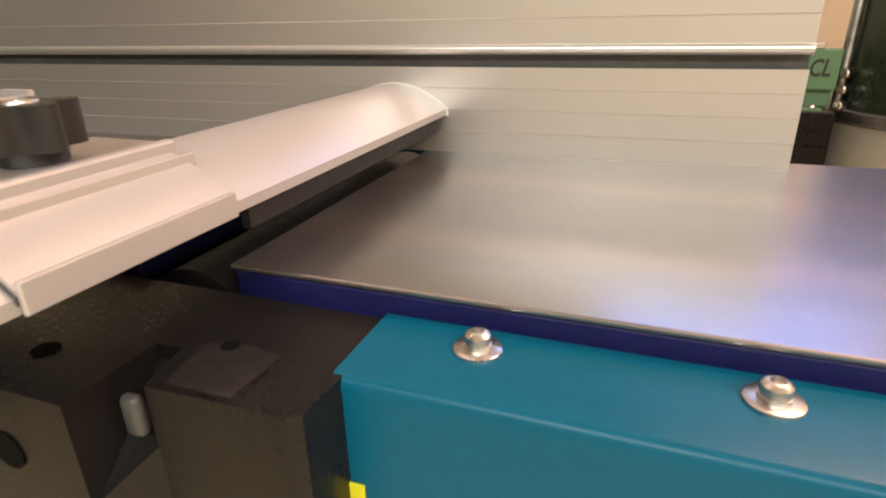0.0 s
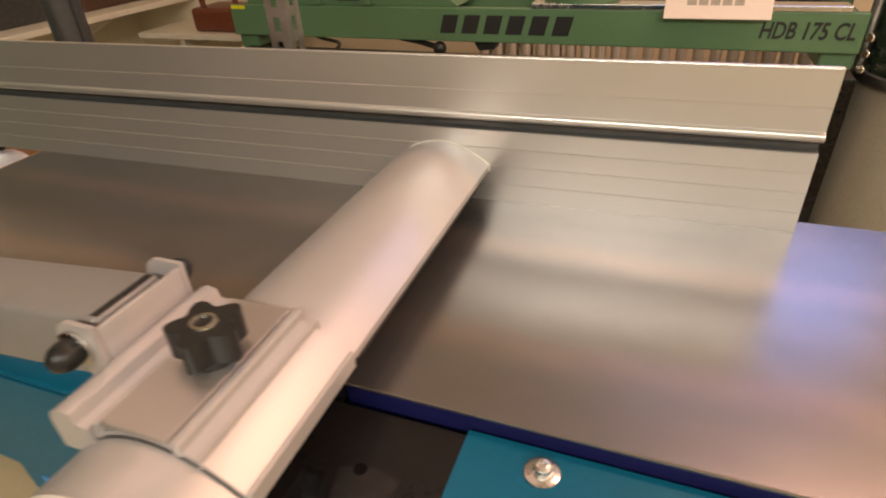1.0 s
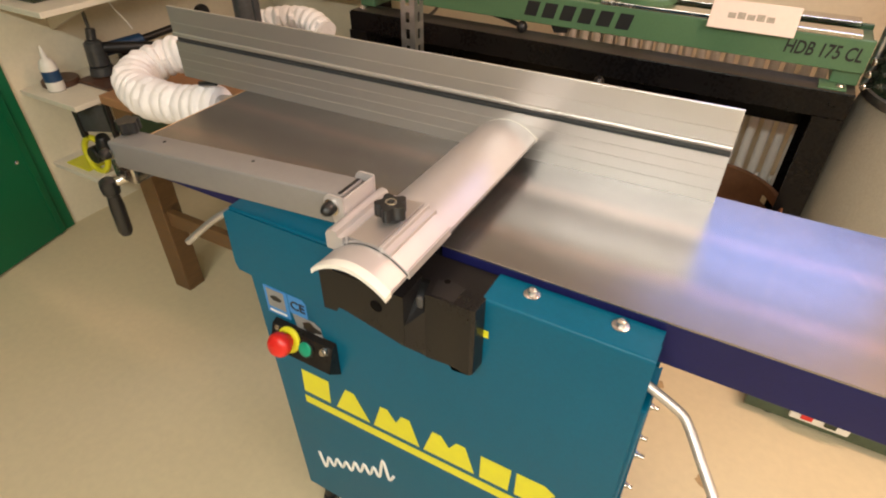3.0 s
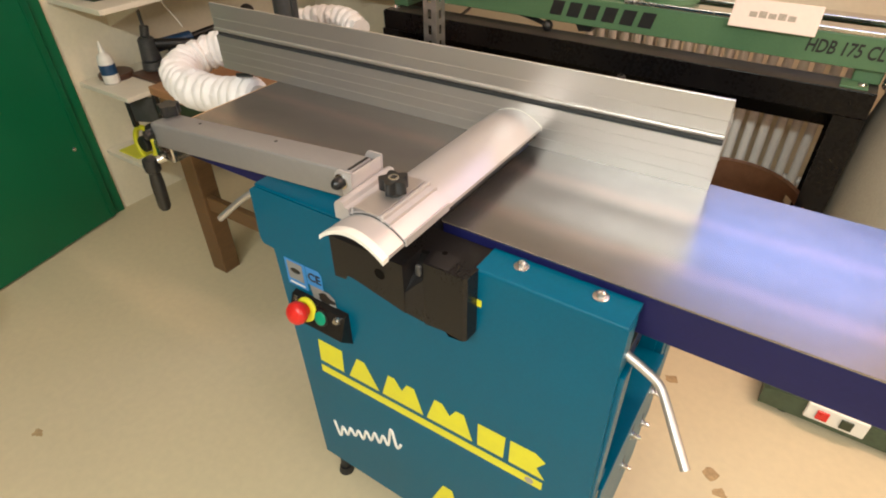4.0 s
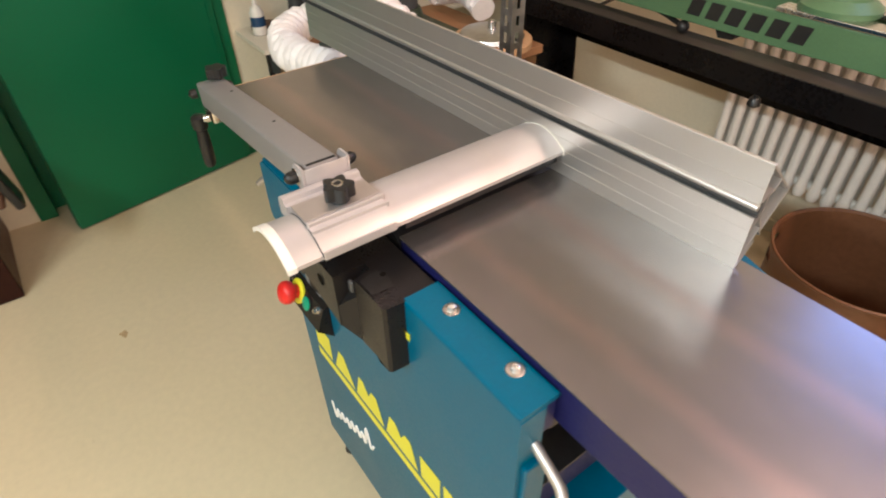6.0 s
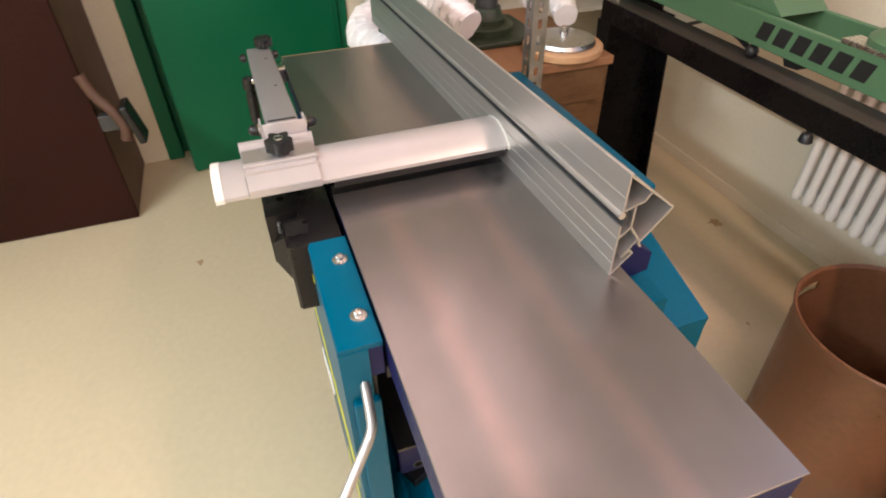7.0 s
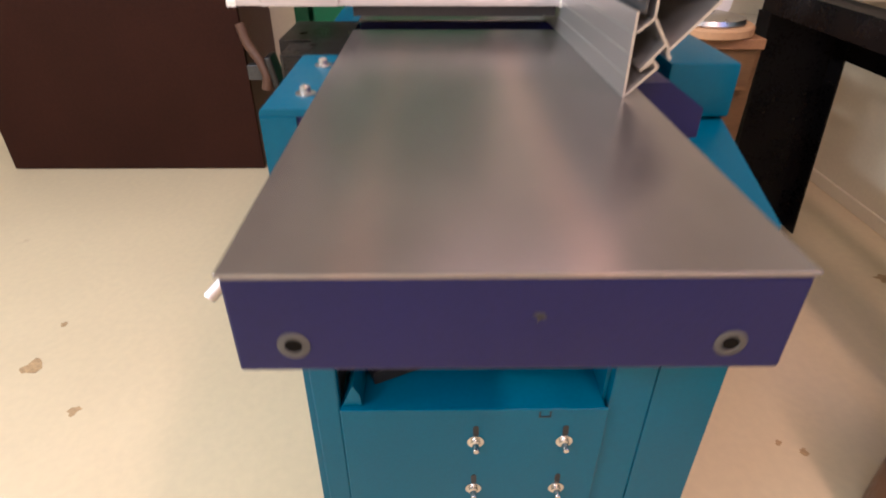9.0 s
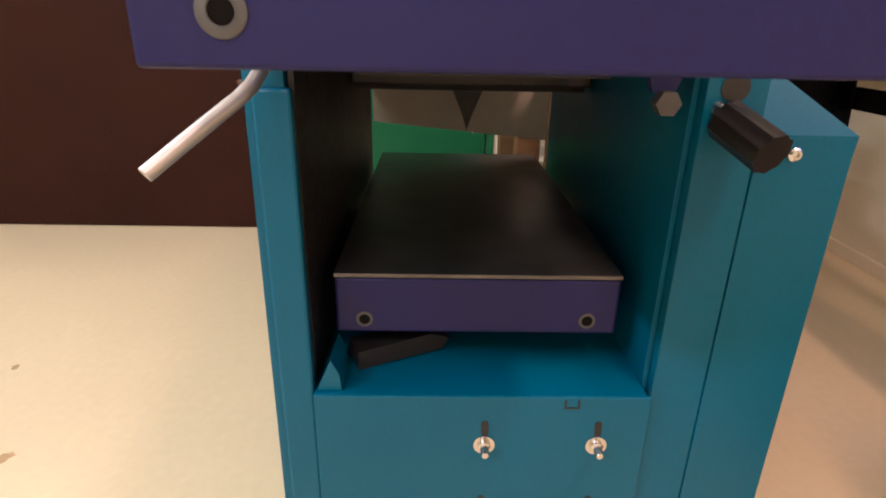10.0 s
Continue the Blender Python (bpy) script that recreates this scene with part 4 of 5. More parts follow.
# stand
st = thing("lathe_stand", (-0.1, 1.2, 0), "black steel frame stand under the lathe", "stand")
part("front_beam", box(-0.85, 0.632, 1.078, 1.084, 0.735, 0.800, 0.0015), BLACK_PAINT, st)
part("beam_top", box(-0.85, 0.632, 1.0845, 1.17, 0.793, 0.800, 0.002), DUSTY_BLACK, st, "dusty top flange")
part("rear_beam", box(-0.85, 0.632, 1.345, 1.351, 0.60, 0.665, 0.0015), BLACK_PAINT, st)
for xa, sgn in ((-0.86, 1), (0.562, -1)):
    lg = part("leg", prism([(1.0845, 0.7925), (1.3295, 0.7925), (1.385, 0.0), (1.115, 0.0)], side_on(xa if sgn > 0 else 0.626), 0.006), BLACK_PAINT, st, "black sheet steel leg")
    part("leg_flange", prism([(xa, 0.0), (xa + 0.07, 0.0), (xa + 0.07, 0.735), (xa, 0.735)], Matrix.Translation((0, 1.117, 0)) @ Matrix(((1, 0, 0, 0), (0, -0.048, -1, 0), (0, 1, 0, 0), (0, 0, 0, 1))), 0.006), BLACK_PAINT, lg)
    part("leg_flange", prism([(xa, 0.0), (xa + 0.07, 0.0), (xa + 0.07, 0.735), (xa, 0.735)], Matrix.Translation((0, 1.385, 0)) @ Matrix(((1, 0, 0, 0), (0, -0.07, -1, 0), (0, 1, 0, 0), (0, 0, 0, 1))), 0.006), BLACK_PAINT, lg)
    part("bolt", spin([(0.014, 0), (0.014, 0.004), (0.008, 0.010), (0.0001, 0.011)], Matrix.Translation((xa + 0.035, 1.115, 0.800)), 16, False), BRIGHT, lg, smooth=True)
part("corner_plate", box(0.55, 0.61, 1.09, 1.15, 0.8005, 0.806, 0.001), LATHE, st)
for x in (0.02,):
    part("hanging_knob", add_rod(rod((x, 1.083, 0.735), (x, 1.083, 0.715), 0.006), (x, 1.083, 0.728), (x, 1.083, 0.706), 0.013, 0.016, bevel=0.003), KNOB_PLASTIC, st, smooth=True)
# sheet lying on the bed
pp = tagged(part("notice_sheet", box(-0.10, 0.10, 0.0, 0.070, 0.0, 0.003, 0.0012, m=Matrix.Translation((0.362, 1.098, 0.902)) @ Matrix.Rotation(radians(62), 4, "X")), PAPER), "white laminated sheet leaning on the lathe bed", "sheet")
for i in range(5):
    part("printed_bar", box(-0.058 + i * 0.022, -0.040 + i * 0.022, 0.027, 0.040 + 0.003 * (i % 2), 0.0031, 0.0034, m=Matrix.Translation((0.362, 1.098, 0.902)) @ Matrix.Rotation(radians(62), 4, "X")), GREY_INK, pp)

# ---- radiator ----
R = thing("radiator", (0.15, 1.56, 0.26), "white ribbed column radiator on the back wall", "radiator")
x = -0.26
while x < 0.66:
    bm = add_tube(bmesh.new(), [Vector((x, 1.545, 0.272)), Vector((x, 1.545, 0.289)), Vector((x, 1.545, 0.33)), Vector((x, 1.545, 0.74)), Vector((x, 1.545, 0.775))], lambda s: 0.020 if 0.008 < s < 0.03 or s > 0.48 else 0.0150, 14)
    add_tube(bm, [Vector((x, 1.598, 0.30)), Vector((x, 1.598, 0.76))], 0.0125, 10)
    add_tube(bm, [Vector((x, 1.545, 0.30)), Vector((x, 1.598, 0.30))], 0.012, 10)
    add_tube(bm, [Vector((x, 1.545, 0.755)), Vector((x, 1.598, 0.755))], 0.012, 10)
    part("rib", bm, RADIATOR, R, smooth=True)
    x += 0.0445
part("header_pipe", rod((-0.27, 1.572, 0.300), (0.66, 1.572, 0.300), 0.016), RADIATOR, R, smooth=True)
part("header_pipe", rod((-0.27, 1.572, 0.752), (0.66, 1.572, 0.752), 0.016), RADIATOR, R, smooth=True)
part("valve", add_rod(rod((0.66, 1.572, 0.300), (0.73, 1.572, 0.300), 0.014), (0.73, 1.572, 0.24), (0.73, 1.572, 0.33), 0.022, bevel=0.004), RADIATOR, R, smooth=True)
part("supply_pipe", rod((0.73, 1.572, 0.24), (0.73, 1.572, 0.0), 0.009), RADIATOR, R, smooth=True)
for x in (-0.16, 0.55):
    part("wall_bracket", box(x - 0.01, x + 0.01, 1.60, 1.70, 0.72, 0.74), RADIATOR, R)

# ---- brown bucket ----
B = thing("waste_bucket", (0.385, 1.09, 0), "tall brown bucket with grip holes by the planer", "bucket")
seg, hh = 64, 0.455
bm = bmesh.new()
rings = []
for r, h in ((0.0001, 0.004), (0.150, 0.004), (0.176, 0.0), (0.184, 0.012), (0.187, 0.15), (0.190, 0.28), (0.192, 0.372), (0.1935, 0.40), (0.195, 0.425), (0.197, 0.447), (0.200, 0.455), (0.197, 0.4585), (0.1925, 0.455), (0.191, 0.425), (0.1895, 0.40), (0.188, 0.372), (0.186, 0.28), (0.180, 0.03), (0.0001, 0.018)):
    rings.append([bm.verts.new((0.385 + r * math.cos(2 * math.pi * k / seg), 1.09 + r * math.sin(2 * math.pi * k / seg), h)) for k in range(seg)])
grips = set()
for c in (35, 3):
    grips |= {(c + j) % seg for j in range(-3, 4)}
for i, (p, q) in enumerate(zip(rings, rings[1:])):
    for k in range(seg):
        if k in grips and i in (7, 13):
            continue
        bm.faces.new((p[k], p[(k + 1) % seg], q[(k + 1) % seg], q[k]))
part("tub", bm, BUCKET, B, smooth=True)
rim = [Vector((0.385 + 0.1985 * math.cos(2 * math.pi * k / 64), 1.09 + 0.1985 * math.sin(2 * math.pi * k / 64), 0.4575)) for k in range(65)]
part("rim", add_tube(bmesh.new(), rim, 0.0038, 10, False), BUCKET, B, "rolled brown rim", smooth=True)

# ---- green machine base under the lathe ----
gm = thing("bench_sander_base", (0.80, 0.93, 0), "low dark green machine base with switch on the floor", "machine")
part("base", soften(prism([(0.655, 0.022), (1.16, 0.022), (1.16, 0.075), (1.13, 0.088), (0.69, 0.088), (0.655, 0.075)], front(1.03), 0.27), 0.008, 3), BASEGREEN, gm, smooth=True)
part("motor", rod((0.74, 0.92, 0.165), (1.08, 0.92, 0.165), 0.072, bevel=0.012), DARKGREEN, gm, smooth=True)
part("motor_saddle", box(0.80, 1.02, 0.86, 0.98, 0.0885, 0.12, 0.004), BASEGREEN, gm)
sw = part("switch_plate", box(0.76, 0.90, 0.748, 0.7595, 0.045, 0.100, 0.004), WHITE_PLASTIC, gm, "white switch plate")
part("stop_key", box(0.785, 0.813, 0.742, 0.7485, 0.058, 0.088, 0.002), RED, sw, "red switch key")
part("start_key", box(0.840, 0.868, 0.742, 0.7485, 0.058, 0.088, 0.002), DARKGREEN, sw, "green switch key")
for x in (0.72, 1.12):
    for y in (0.80, 1.0):
        part("foot", rod((x, y, 0), (x, y, 0.0225), 0.022, 0.018), BLACK_IRON, gm, smooth=True)

# ---- dust bag beside the lathe ----
D = thing("dust_extractor", (0.88, 1.22, 0), "dust extractor with grey filter bag and green drum", "dust extractor")
part("filter_bag", spin([(0.19, 0.02), (0.225, 0.08), (0.232, 0.3), (0.228, 0.5), (0.222, 0.66), (0.205, 0.76), (0.20, 0.785)], Matrix.Translation((0.86, 1.20, 0)), 40), BAG, D, "grey cloth filter bag", smooth=True)
part("clamp_band", spin([(0.206, 0.775), (0.210, 0.778), (0.210, 0.797), (0.206, 0.80)], Matrix.Translation((0.86, 1.20, 0)), 40), ZINC, D, "steel clamping band", smooth=True)
for z in (0.81, 0.84, 0.87):
    part("clamp_screw", rod((0.66, 1.14, z), (0.64, 1.12, z), 0.009, bevel=0.002), BRIGHT, D, smooth=True)
part("drum", spin([(0.204, 0.80), (0.204, 1.25), (0.19, 1.28), (0.05, 1.30)], Matrix.Translation((0.86, 1.20, 0)), 40), DRUMGREEN, D, "dark green glossy drum", smooth=True)
part("drum_post", rod((0.648, 1.16, 0.80), (0.648, 1.16, 1.3), 0.010), ZINC, D, smooth=True)

# ---- slotted upright ----
U = thing("slotted_upright", (-0.25, 0.497, 0), "galvanised slotted angle upright behind the planer", "upright")
bm = bmesh.new()
zz, pitch = 0.0, 0.0335
wa = 0.034
while zz < 2.0:
    for (u0, u1, v0, v1) in ((0.0, 0.011, 0, pitch), (0.021, wa, 0, pitch), (0.011, 0.021, 0, 0.013)):
        add_box(bm, -0.268 + u0, -0.268 + u1, 0.497, 0.4995, zz + v0, zz + v1)
    zz += pitch
part("slotted_flange", bm, ZINC, U)
bm = bmesh.new()
zz = 0.0
while zz < 2.0:
    for (u0, u1, v0, v1) in ((0.0025, 0.012, 0, pitch), (0.022, wa, 0, pitch), (0.012, 0.022, 0, 0.013)):
        add_box(bm, -0.2365, -0.234, 0.497 + u0, 0.497 + u1, zz + v0, zz + v1)
    zz += pitch
part("slotted_flange", bm, ZINC, U)

# ---- wooden bench with drill stand ----
W = thing("work_bench", (-0.88, 0.66, 0), "brown wooden work bench with a board top", "bench")
part("bench_top", box(-1.17, -0.615, 0.325, 0.99, 0.675, 0.702, 0.003), BOARD, W, "reddish brown board top")
part("apron", box(-1.13, -0.62, 0.352, 0.372, 0.585, 0.674, 0.002), DARKGREEN, W, "dark green apron board")
part("apron", box(-0.65, -0.63, 0.375, 0.98, 0.56, 0.674, 0.002), WOOD, W)
part("stretcher", box(-1.11, -0.74, 0.352, 0.376, 0.27, 0.325, 0.003), WOOD, W)
for x in (-1.12, -0.70):
    for y in (0.345, 0.95):
        part("leg", box(x - 0.036, x + 0.036, y - 0.005, y + 0.06, 0.0, 0.6745, 0.003), WOOD, W, "brown wooden leg")
part("side_panel", box(-0.652, -0.642, 0.415, 0.94, 0.05, 0.56), WOOD, W)
dp = thing("drill_press", (-0.92, 0.69, 0.702), "grey drill press column with flanged base on the bench", "drill press")
part("base_plate", box(-1.06, -0.80, 0.58, 0.84, 0.7025, 0.722, 0.006), DARKGREEN, dp)
part("flange", spin([(0.088, 0.722), (0.088, 0.745), (0.082, 0.75), (0.062, 0.752), (0.062, 0.768), (0.052, 0.776), (0.044, 0.80)], Matrix.Translation((-0.92, 0.69, 0)), 36), DARKGREEN, dp, "dark green cast flange", smooth=True)
part("column", rod((-0.92, 0.69, 0.79), (-0.92, 0.69, 1.75), 0.036, seg=32), GREY_TOOL, dp, "dark steel column", smooth=True)
part("rack", box(-0.885, -0.877, 0.68, 0.70, 0.85, 1.6), GREY_TOOL, dp)
gd = thing("grinding_disc", (-0.745, 0.855, 0.702), "round wooden disc under a clear cover on the bench", "disc")
part("disc", spin([(0.118, 0.7025), (0.124, 0.706), (0.124, 0.724), (0.118, 0.729), (0.1, 0.729)], Matrix.Translation((-0.71, 0.86, 0)), 44), PALEWOOD, gd, smooth=True)
part("cover_plate", spin([(0.098, 0.7295), (0.10, 0.733), (0.095, 0.744), (0.055, 0.752), (0.012, 0.754)], Matrix.Translation((-0.71, 0.86, 0)), 40), ZINC, gd, "shiny metal plate", smooth=True)
part("hub", spin([(0.013, 0.754), (0.013, 0.774), (0.010, 0.777)], Matrix.Translation((-0.71, 0.86, 0)), 20), BRIGHT, gd, smooth=True)


def hose(name, pts, r, label):
    path = smooth_path(pts, 26)
    bm_ = add_tube(bmesh.new(), path, lambda s: r + 0.0065 * (abs(math.sin(s * math.pi / 0.029)) - 0.5) + 0.002 * math.sin(s * 37.0), 22)
    for v in bm_.verts:
        k = noise.noise(v.co * 38) * 0.007 + noise.noise(v.co * 90) * 0.003
        v.co += Vector((k, -k, 0.7 * k))
    h = thing(name, pts[0], label, "hose")
    part("tube", bm_, HOSE, h, smooth=True)
    return h, path


h1, pth = hose("extraction_hose", [(-0.615, 0.285, 0.800), (-0.70, 0.270, 0.790), (-0.83, 0.262, 0.785), (-0.930, 0.29, 0.790), (-0.980, 0.36, 0.797), (-0.955, 0.432, 0.815), (-0.85, 0.470, 0.842), (-0.74, 0.50, 0.855), (-0.67, 0.53, 0.825)], 0.0465, "white crinkled flexible extraction hose lying on the bench")
part("strap", add_tube(bmesh.new(), [Vector((-0.628 + 0.02 * t_, 0.272, 0.858 + 0.004 * t_)) for t_ in (-1.4, -0.6, 0.3, 1.2)], 0.0055, 8), KNOB_PLASTIC, h1, "black strap end")
part("spout", rod((-0.61, 0.285, 0.80), (-0.53, 0.285, 0.815), 0.030, 0.026), ZINC, h1, "grey metal spout", smooth=True)
hose("extraction_hose", [(-1.12, 0.93, 0.755), (-1.04, 0.96, 0.775), (-0.97, 0.97, 0.78), (-0.91, 0.965, 0.77), (-0.86, 0.95, 0.755)], 0.038, "white flexible hose behind the drill column")

# ---- wall shelves and what lies on them ----
for z, depth, y1, lab in ((0.555, 0.31, 1.69, "white shelf board with tools on it"), (0.27, 0.26, 1.69, "low white shelf board with tape on it"), (0.855, 0.33, 1.69, "upper white shelf board")):
    s_ = thing("wall_shelf", (X0, 0.42, z), lab, "shelf", "wall shelves")
    part("board", box(X0 + 0.001, X0 + depth, 0.42, y1, z - 0.018, z, 0.002), SHELFW, s_)
    for y in (0.62, 1.35):
        part("bracket", prism([(0, 0), (depth - 0.06, 0), (depth - 0.06, -0.012), (0.012, -0.12), (0, -0.12)], Matrix.Translation((X0 + 0.001, y, z - 0.0185)) @ XZ, 0.018), SHELFW, s_)
sh = thing("rear_shelf", (X0, 1.4, 0.78), "white shelf board in the back corner", "shelf")
part("board", box(X0 + 0.26, -0.95, 1.44, 1.695, 0.742, 0.760, 0.002), SHELFW, sh)
for x in (-1.4, -1.05):
    part("bracket", box(x, x + 0.02, 1.47, 1.695, 0.70, 0.7415), SHELFW, sh)
tagged(part("glue_bottle", spin([(0.026, 0), (0.028, 0.006), (0.028, 0.085), (0.020, 0.105), (0.010, 0.112), (0.009, 0.125), (0.004, 0.148), (0.003, 0.152)], Matrix.Translation((-1.70, 0.485, 0.555)), 24), WHITE_PLASTIC, smooth=True), "white glue bottle with blue label on the shelf", "bottle")
gbp = bpy.data.objects["glue_bottle"]
part("label", spin([(0.0284, 0.035), (0.0284, 0.072)], Matrix.Translation((-1.70, 0.485, 0.555)), 24, False), BLUE_TOOL, gbp, "blue label", smooth=True)
part("ring_mark", spin([(0.0285, 0.0), (0.0288, 0.003)], Matrix.Translation((-1.70, 0.485, 0.555)), 24, False), GREY_INK, gbp)
tagged(part("dark_board", box(-1.70, -1.525, 0.56, 0.95, 0.5555, 0.567, 0.002), DARKBROWN), "dark brown board lying on the shelf", "board")
tagged(part("cork_disc", spin([(0.06, 0), (0.062, 0.003), (0.062, 0.016), (0.058, 0.02)], Matrix.Translation((-1.745, 0.50, 0.5552)) @ Matrix.Translation((0, 0.03, 0)), 28), DARKBROWN, smooth=True), "brown round disc behind the bottle", "disc")
gr = thing("angle_grinder", (-1.62, 0.66, 0.567), "grey power tool lying on the dark board", "power tool")
part("body", add_rod(rod((-1.66, 0.64, 0.60), (-1.66, 0.64, 0.69), 0.036, 0.030, bevel=0.008), (-1.66, 0.64, 0.69), (-1.66, 0.65, 0.73), 0.016, bevel=0.003), GREY_TOOL, gr, smooth=True)
part("base", spin([(0.034, 0.567), (0.042, 0.572), (0.038, 0.60)], Matrix.Translation((-1.66, 0.64, 0)), 24), GREY_TOOL, gr, smooth=True)
part("handle", rod((-1.65, 0.66, 0.66), (-1.54, 0.86, 0.63), 0.020, 0.017, bevel=0.005), KNOB_PLASTIC, gr, smooth=True)
part("lever", rod((-1.66, 0.645, 0.73), (-1.67, 0.65, 0.83), 0.006), GREY_TOOL, gr, smooth=True)
bt = thing("blue_clamp", (-1.62, 0.95, 0.567), "blue and black clamp tool on the shelf", "tool")
part("body", rod((-1.73, 0.70, 0.625), (-1.70, 0.86, 0.630), 0.024, 0.024, bevel=0.006), BLUE_TOOL, bt, smooth=True)
part("bar", rod((-1.70, 0.86, 0.630), (-1.64, 1.10, 0.660), 0.014, bevel=0.003), KNOB_PLASTIC, bt, smooth=True)
part("jaw", spin([(0.028, -0.014), (0.032, 0), (0.028, 0.014)], Matrix.Translation((-1.635, 1.11, 0.68)) @ Matrix.Rotation(radians(80), 4, "Y"), 22), KNOB_PLASTIC, bt, smooth=True)
part("stand", box(-1.735, -1.70, 0.76, 0.80, 0.5552, 0.606, 0.004), KNOB_PLASTIC, bt)
tagged(part("red_chisel", add_rod(rod((-1.545, 0.73, 0.585), (-1.54, 0.81, 0.588), 0.011, bevel=0.003), (-1.54, 0.81, 0.588), (-1.54, 0.93, 0.590), 0.005), RED, smooth=True), "red handled chisel on the shelf", "chisel")
# grey case and brown box are added, unseen, to darken table and fence reflections
for y, wd, hg, mt, lab in ((0.47, 0.36, 0.20, DARKGREEN, "dark green tool case on the upper shelf"), (0.86, 0.40, 0.26, GREY_TOOL, "unseen dark grey case, added to darken reflections"), (1.29, 0.34, 0.18, DARKBROWN, "unseen dark brown box, added to darken reflections")):
    tc_ = thing("tool_case", (-1.70, y + wd / 2, 0.855), lab, "case", "cases on the upper shelf")
    part("case_body", box(-1.80, -1.60, y, y + wd, 0.8555, 0.8555 + hg * 0.66, 0.006), mt, tc_)
    part("case_lid", box(-1.801, -1.598, y - 0.002, y + wd + 0.002, 0.857 + hg * 0.66, 0.8555 + hg, 0.008), mt, tc_)
    part("latch", box(-1.598, -1.592, y + wd / 2 - 0.02, y + wd / 2 + 0.02, 0.85 + hg * 0.56, 0.85 + hg * 0.80, 0.002), ZINC, tc_)
# things hung under and on the low shelf
ht = thing("steel_clamp", (-1.62, 0.42, 0.42), "black steel clamp with a shiny plate below the shelf", "clamp")
part("plate", box(-0.055, 0.055, -0.006, 0.006, -0.05, 0.05, 0.006, m=Matrix.Translation((-1.55, 0.490, 0.480)) @ Matrix.Rotation(radians(25), 4, "Z")), GREY_TOOL, ht, smooth=True)
for s_ in (-1, 1):
    part("rail", box(s_ * 0.058 - 0.007, s_ * 0.058 + 0.007, -0.012, 0.012, -0.07, 0.062, 0.003, m=Matrix.Translation((-1.55, 0.490, 0.480)) @ Matrix.Rotation(radians(25), 4, "Z")), KNOB_PLASTIC, ht)
part("yoke", rod((-1.55, 0.490, 0.415), (-1.56, 0.495, 0.365), 0.022, 0.03, bevel=0.005), KNOB_PLASTIC, ht, smooth=True)
tp = thing("yellow_tape_ring", (-1.66, 0.47, 0.27), "yellow ring of tape on the low shelf", "tape")
ring = [Vector((-1.60 + 0.062 * math.cos(a), 0.475 + 0.02 * math.sin(a) * 0.4, 0.335 + 0.062 * math.sin(a))) for a in (2 * math.pi * k / 36 for k in range(37))]
part("ring", add_tube(bmesh.new(), ring, 0.011, 10, False), YELLOW, tp, smooth=True)
part("tail", box(-1.76, -1.63, 0.44, 0.51, 0.2705, 0.277, 0.002), YELLOW, tp)
part("core", rod((-1.60, 0.46, 0.335), (-1.60, 0.49, 0.335), 0.032, bevel=0.004), KNOB_PLASTIC, tp, smooth=True)
# leather bag on the rear shelf
lbg = thing("leather_case", (-1.2, 1.55, 0.76), "red brown case on the rear shelf", "case")
part("case", box(-1.33, -1.08, 1.48, 1.64, 0.7605, 0.84, 0.015, 3), REDBROWN, lbg, smooth=True)
part("handle", add_tube(bmesh.new(), smooth_path([(-1.28, 1.50, 0.84), (-1.27, 1.50, 0.875), (-1.15, 1.50, 0.875), (-1.14, 1.50, 0.84)], 6), 0.010, 10), REDBROWN, lbg, smooth=True)
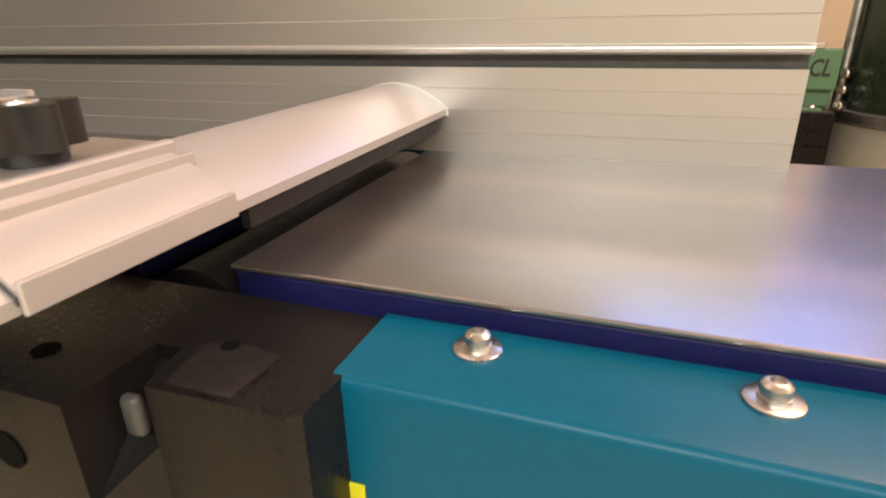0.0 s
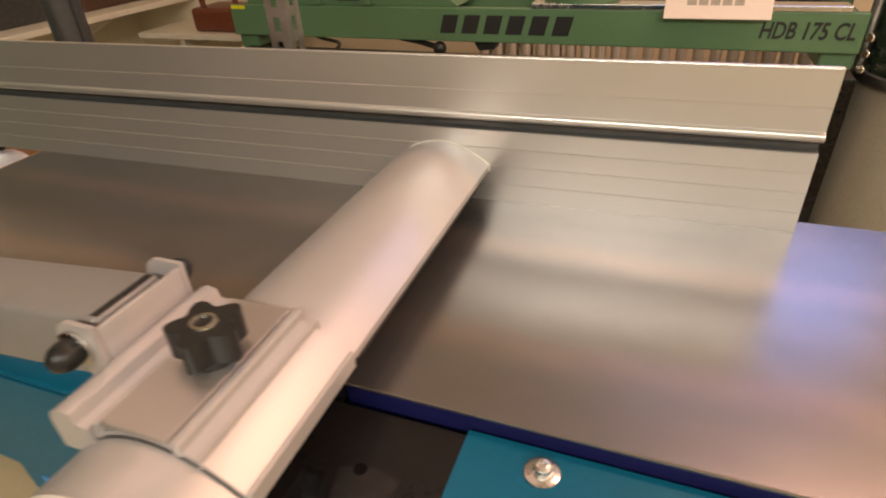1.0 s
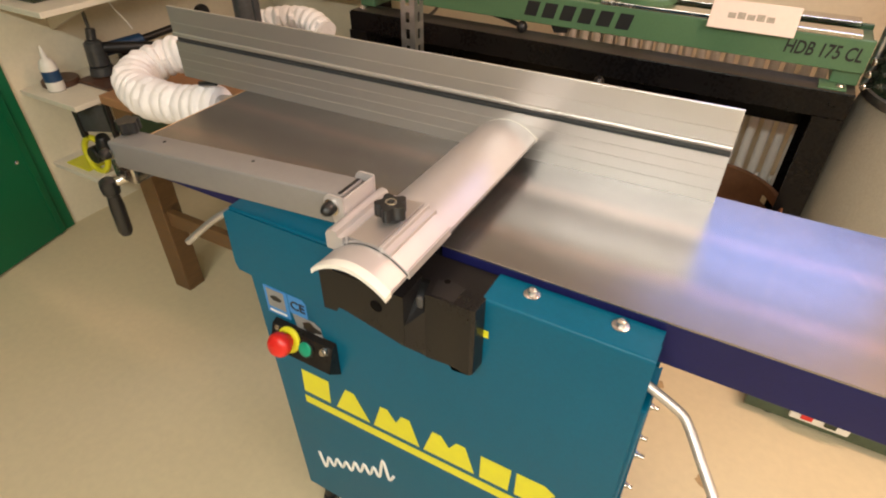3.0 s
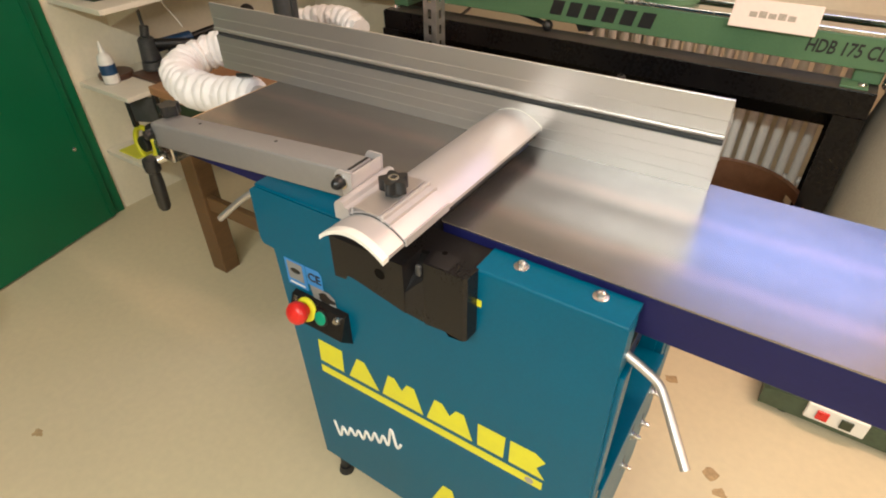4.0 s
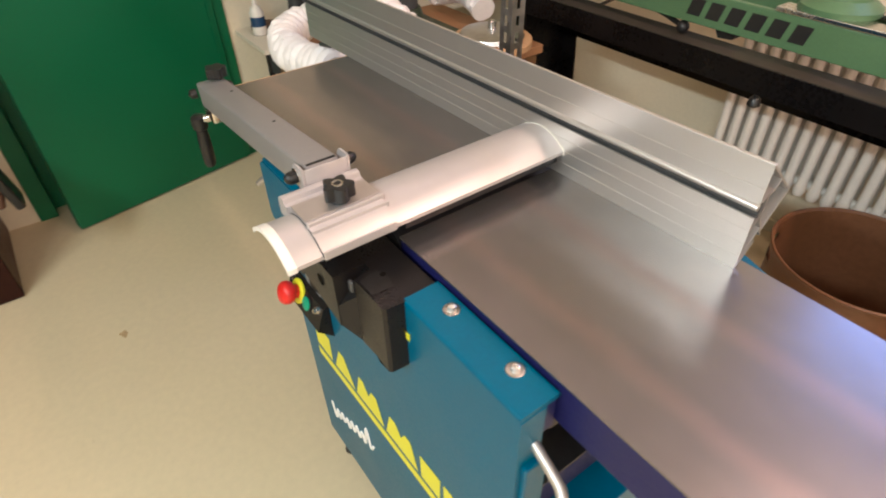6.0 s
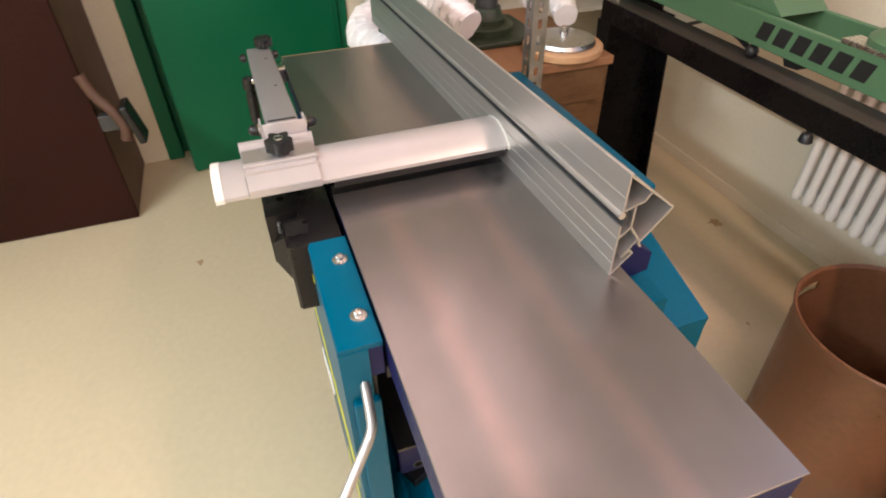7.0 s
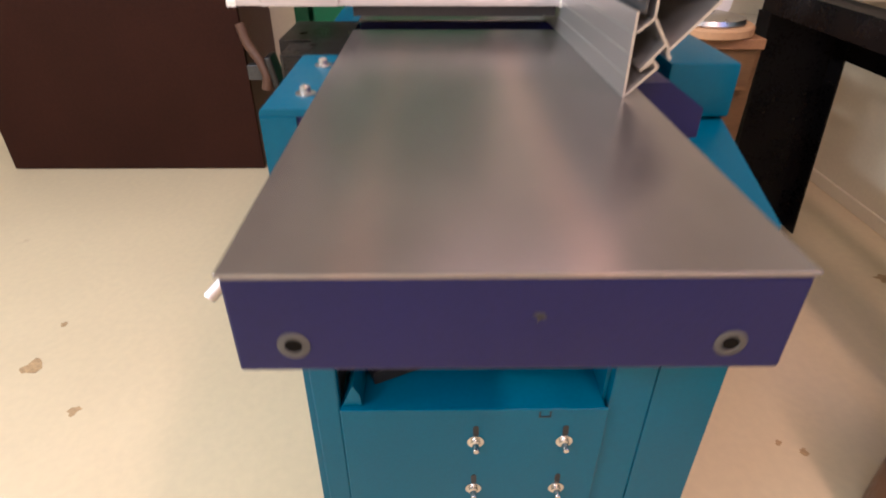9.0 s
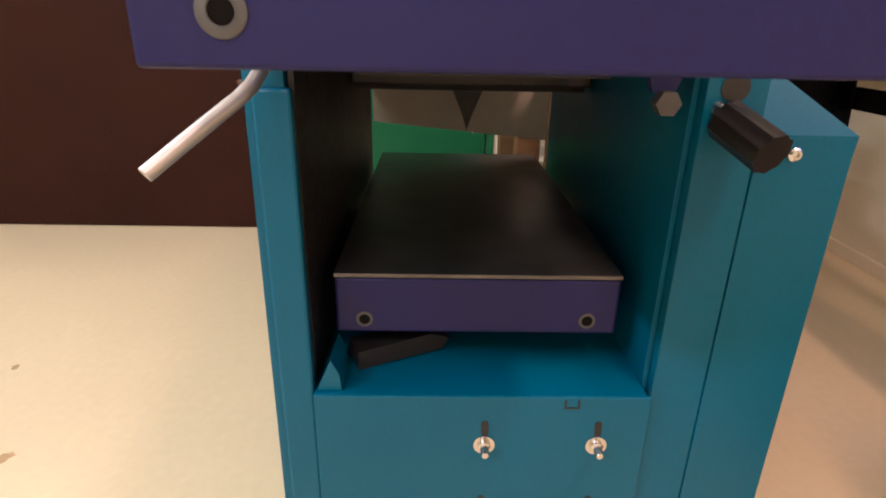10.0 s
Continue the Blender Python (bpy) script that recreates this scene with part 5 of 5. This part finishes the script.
# cable on the back wall
cb2 = thing("power_cable", (-1.1, 1.69, 1.0), "black power cable hanging on the back wall", "cable")
part("cable", add_tube(bmesh.new(), smooth_path([(-1.28, 1.655, 1.15), (-1.20, 1.64, 1.0), (-1.08, 1.62, 0.86), (-0.98, 1.60, 0.77), (-0.88, 1.58, 0.735), (-0.78, 1.55, 0.72), (-0.70, 1.30, 0.73)], 8), 0.006, 8), KNOB_PLASTIC, cb2, smooth=True)
tagged(part("wire_hook", add_tube(bmesh.new(), smooth_path([(X0 + 0.16, 0.74, 0.836), (X0 + 0.17, 0.75, 0.78), (X0 + 0.19, 0.77, 0.73), (X0 + 0.20, 0.78, 0.70)], 5), 0.003, 8), WHITE_PLASTIC, smooth=True), "thin pale wire hanging from the upper shelf", "wire")

# ---- brown cabinet ----
C = thing("brown_cabinet", (-1.59, -1.17, 0), "tall dark brown cabinet with a latch", "cabinet")
# side is coloured lighter than the door for how light falls on it
part("carcass", box(X0 + 0.001, -1.378, -1.705, -0.632, 0.004, 1.9, 0.002), BROWNEDGE, C, "cabinet side in a brown lightened for the light on it")
dr = part("front_door", box(-1.377, -1.357, -1.706, -0.630, 0.003, 1.9, 0.003), BROWN, C, "dark brown cabinet door")
lt = part("latch", box(-0.05, 0.05, -0.014, 0.014, -0.075, 0.075, 0.008, 3, m=Matrix.Translation((-1.345, -0.515, 0.415)) @ Matrix.Rotation(radians(12), 4, "X")), KNOB_PLASTIC, dr, "black latch block with a bent beige lever", smooth=True)
part("latch_lever", add_tube(bmesh.new(), smooth_path([(-1.36, -0.630, 0.60), (-1.35, -0.610, 0.53), (-1.335, -0.570, 0.47), (-1.322, -0.545, 0.41), (-1.322, -0.555, 0.36)], 5), 0.020, 12), BROWNEDGE, lt, smooth=True)
part("latch_plate", box(-1.40, -1.352, -0.6295, -0.530, 0.385, 0.445, 0.004), GREY_TOOL, lt)

# ---- floor stains and shavings ----
random.seed(5)
for x, y, r in ((-0.311, -0.93, 0.012), (-0.141, -0.923, 0.032), (0.004, -0.733, 0.018), (-0.51, 1.521, 0.03), (0.136, 0.914, 0.012), (0.431, 0.729, 0.02), (0.602, 0.473, 0.022), (-0.97, -0.403, 0.018), (0.11, 0.87, 0.010), (0.63, 0.43, 0.018), (-0.03, 1.25, 0.008)):
    ol = [(x + r * (0.6 + 0.6 * random.random()) * math.cos(a), y + 0.8 * r * (0.4 + 0.9 * random.random()) * math.sin(a)) for a in (2 * math.pi * k / 13 for k in range(13))]
    tagged(part("floor_stain", prism(ol, Matrix.Translation((0, 0, 0.0002)), 0.0006), STAIN), "small brown stain on the floor", "stain", "floor stains")
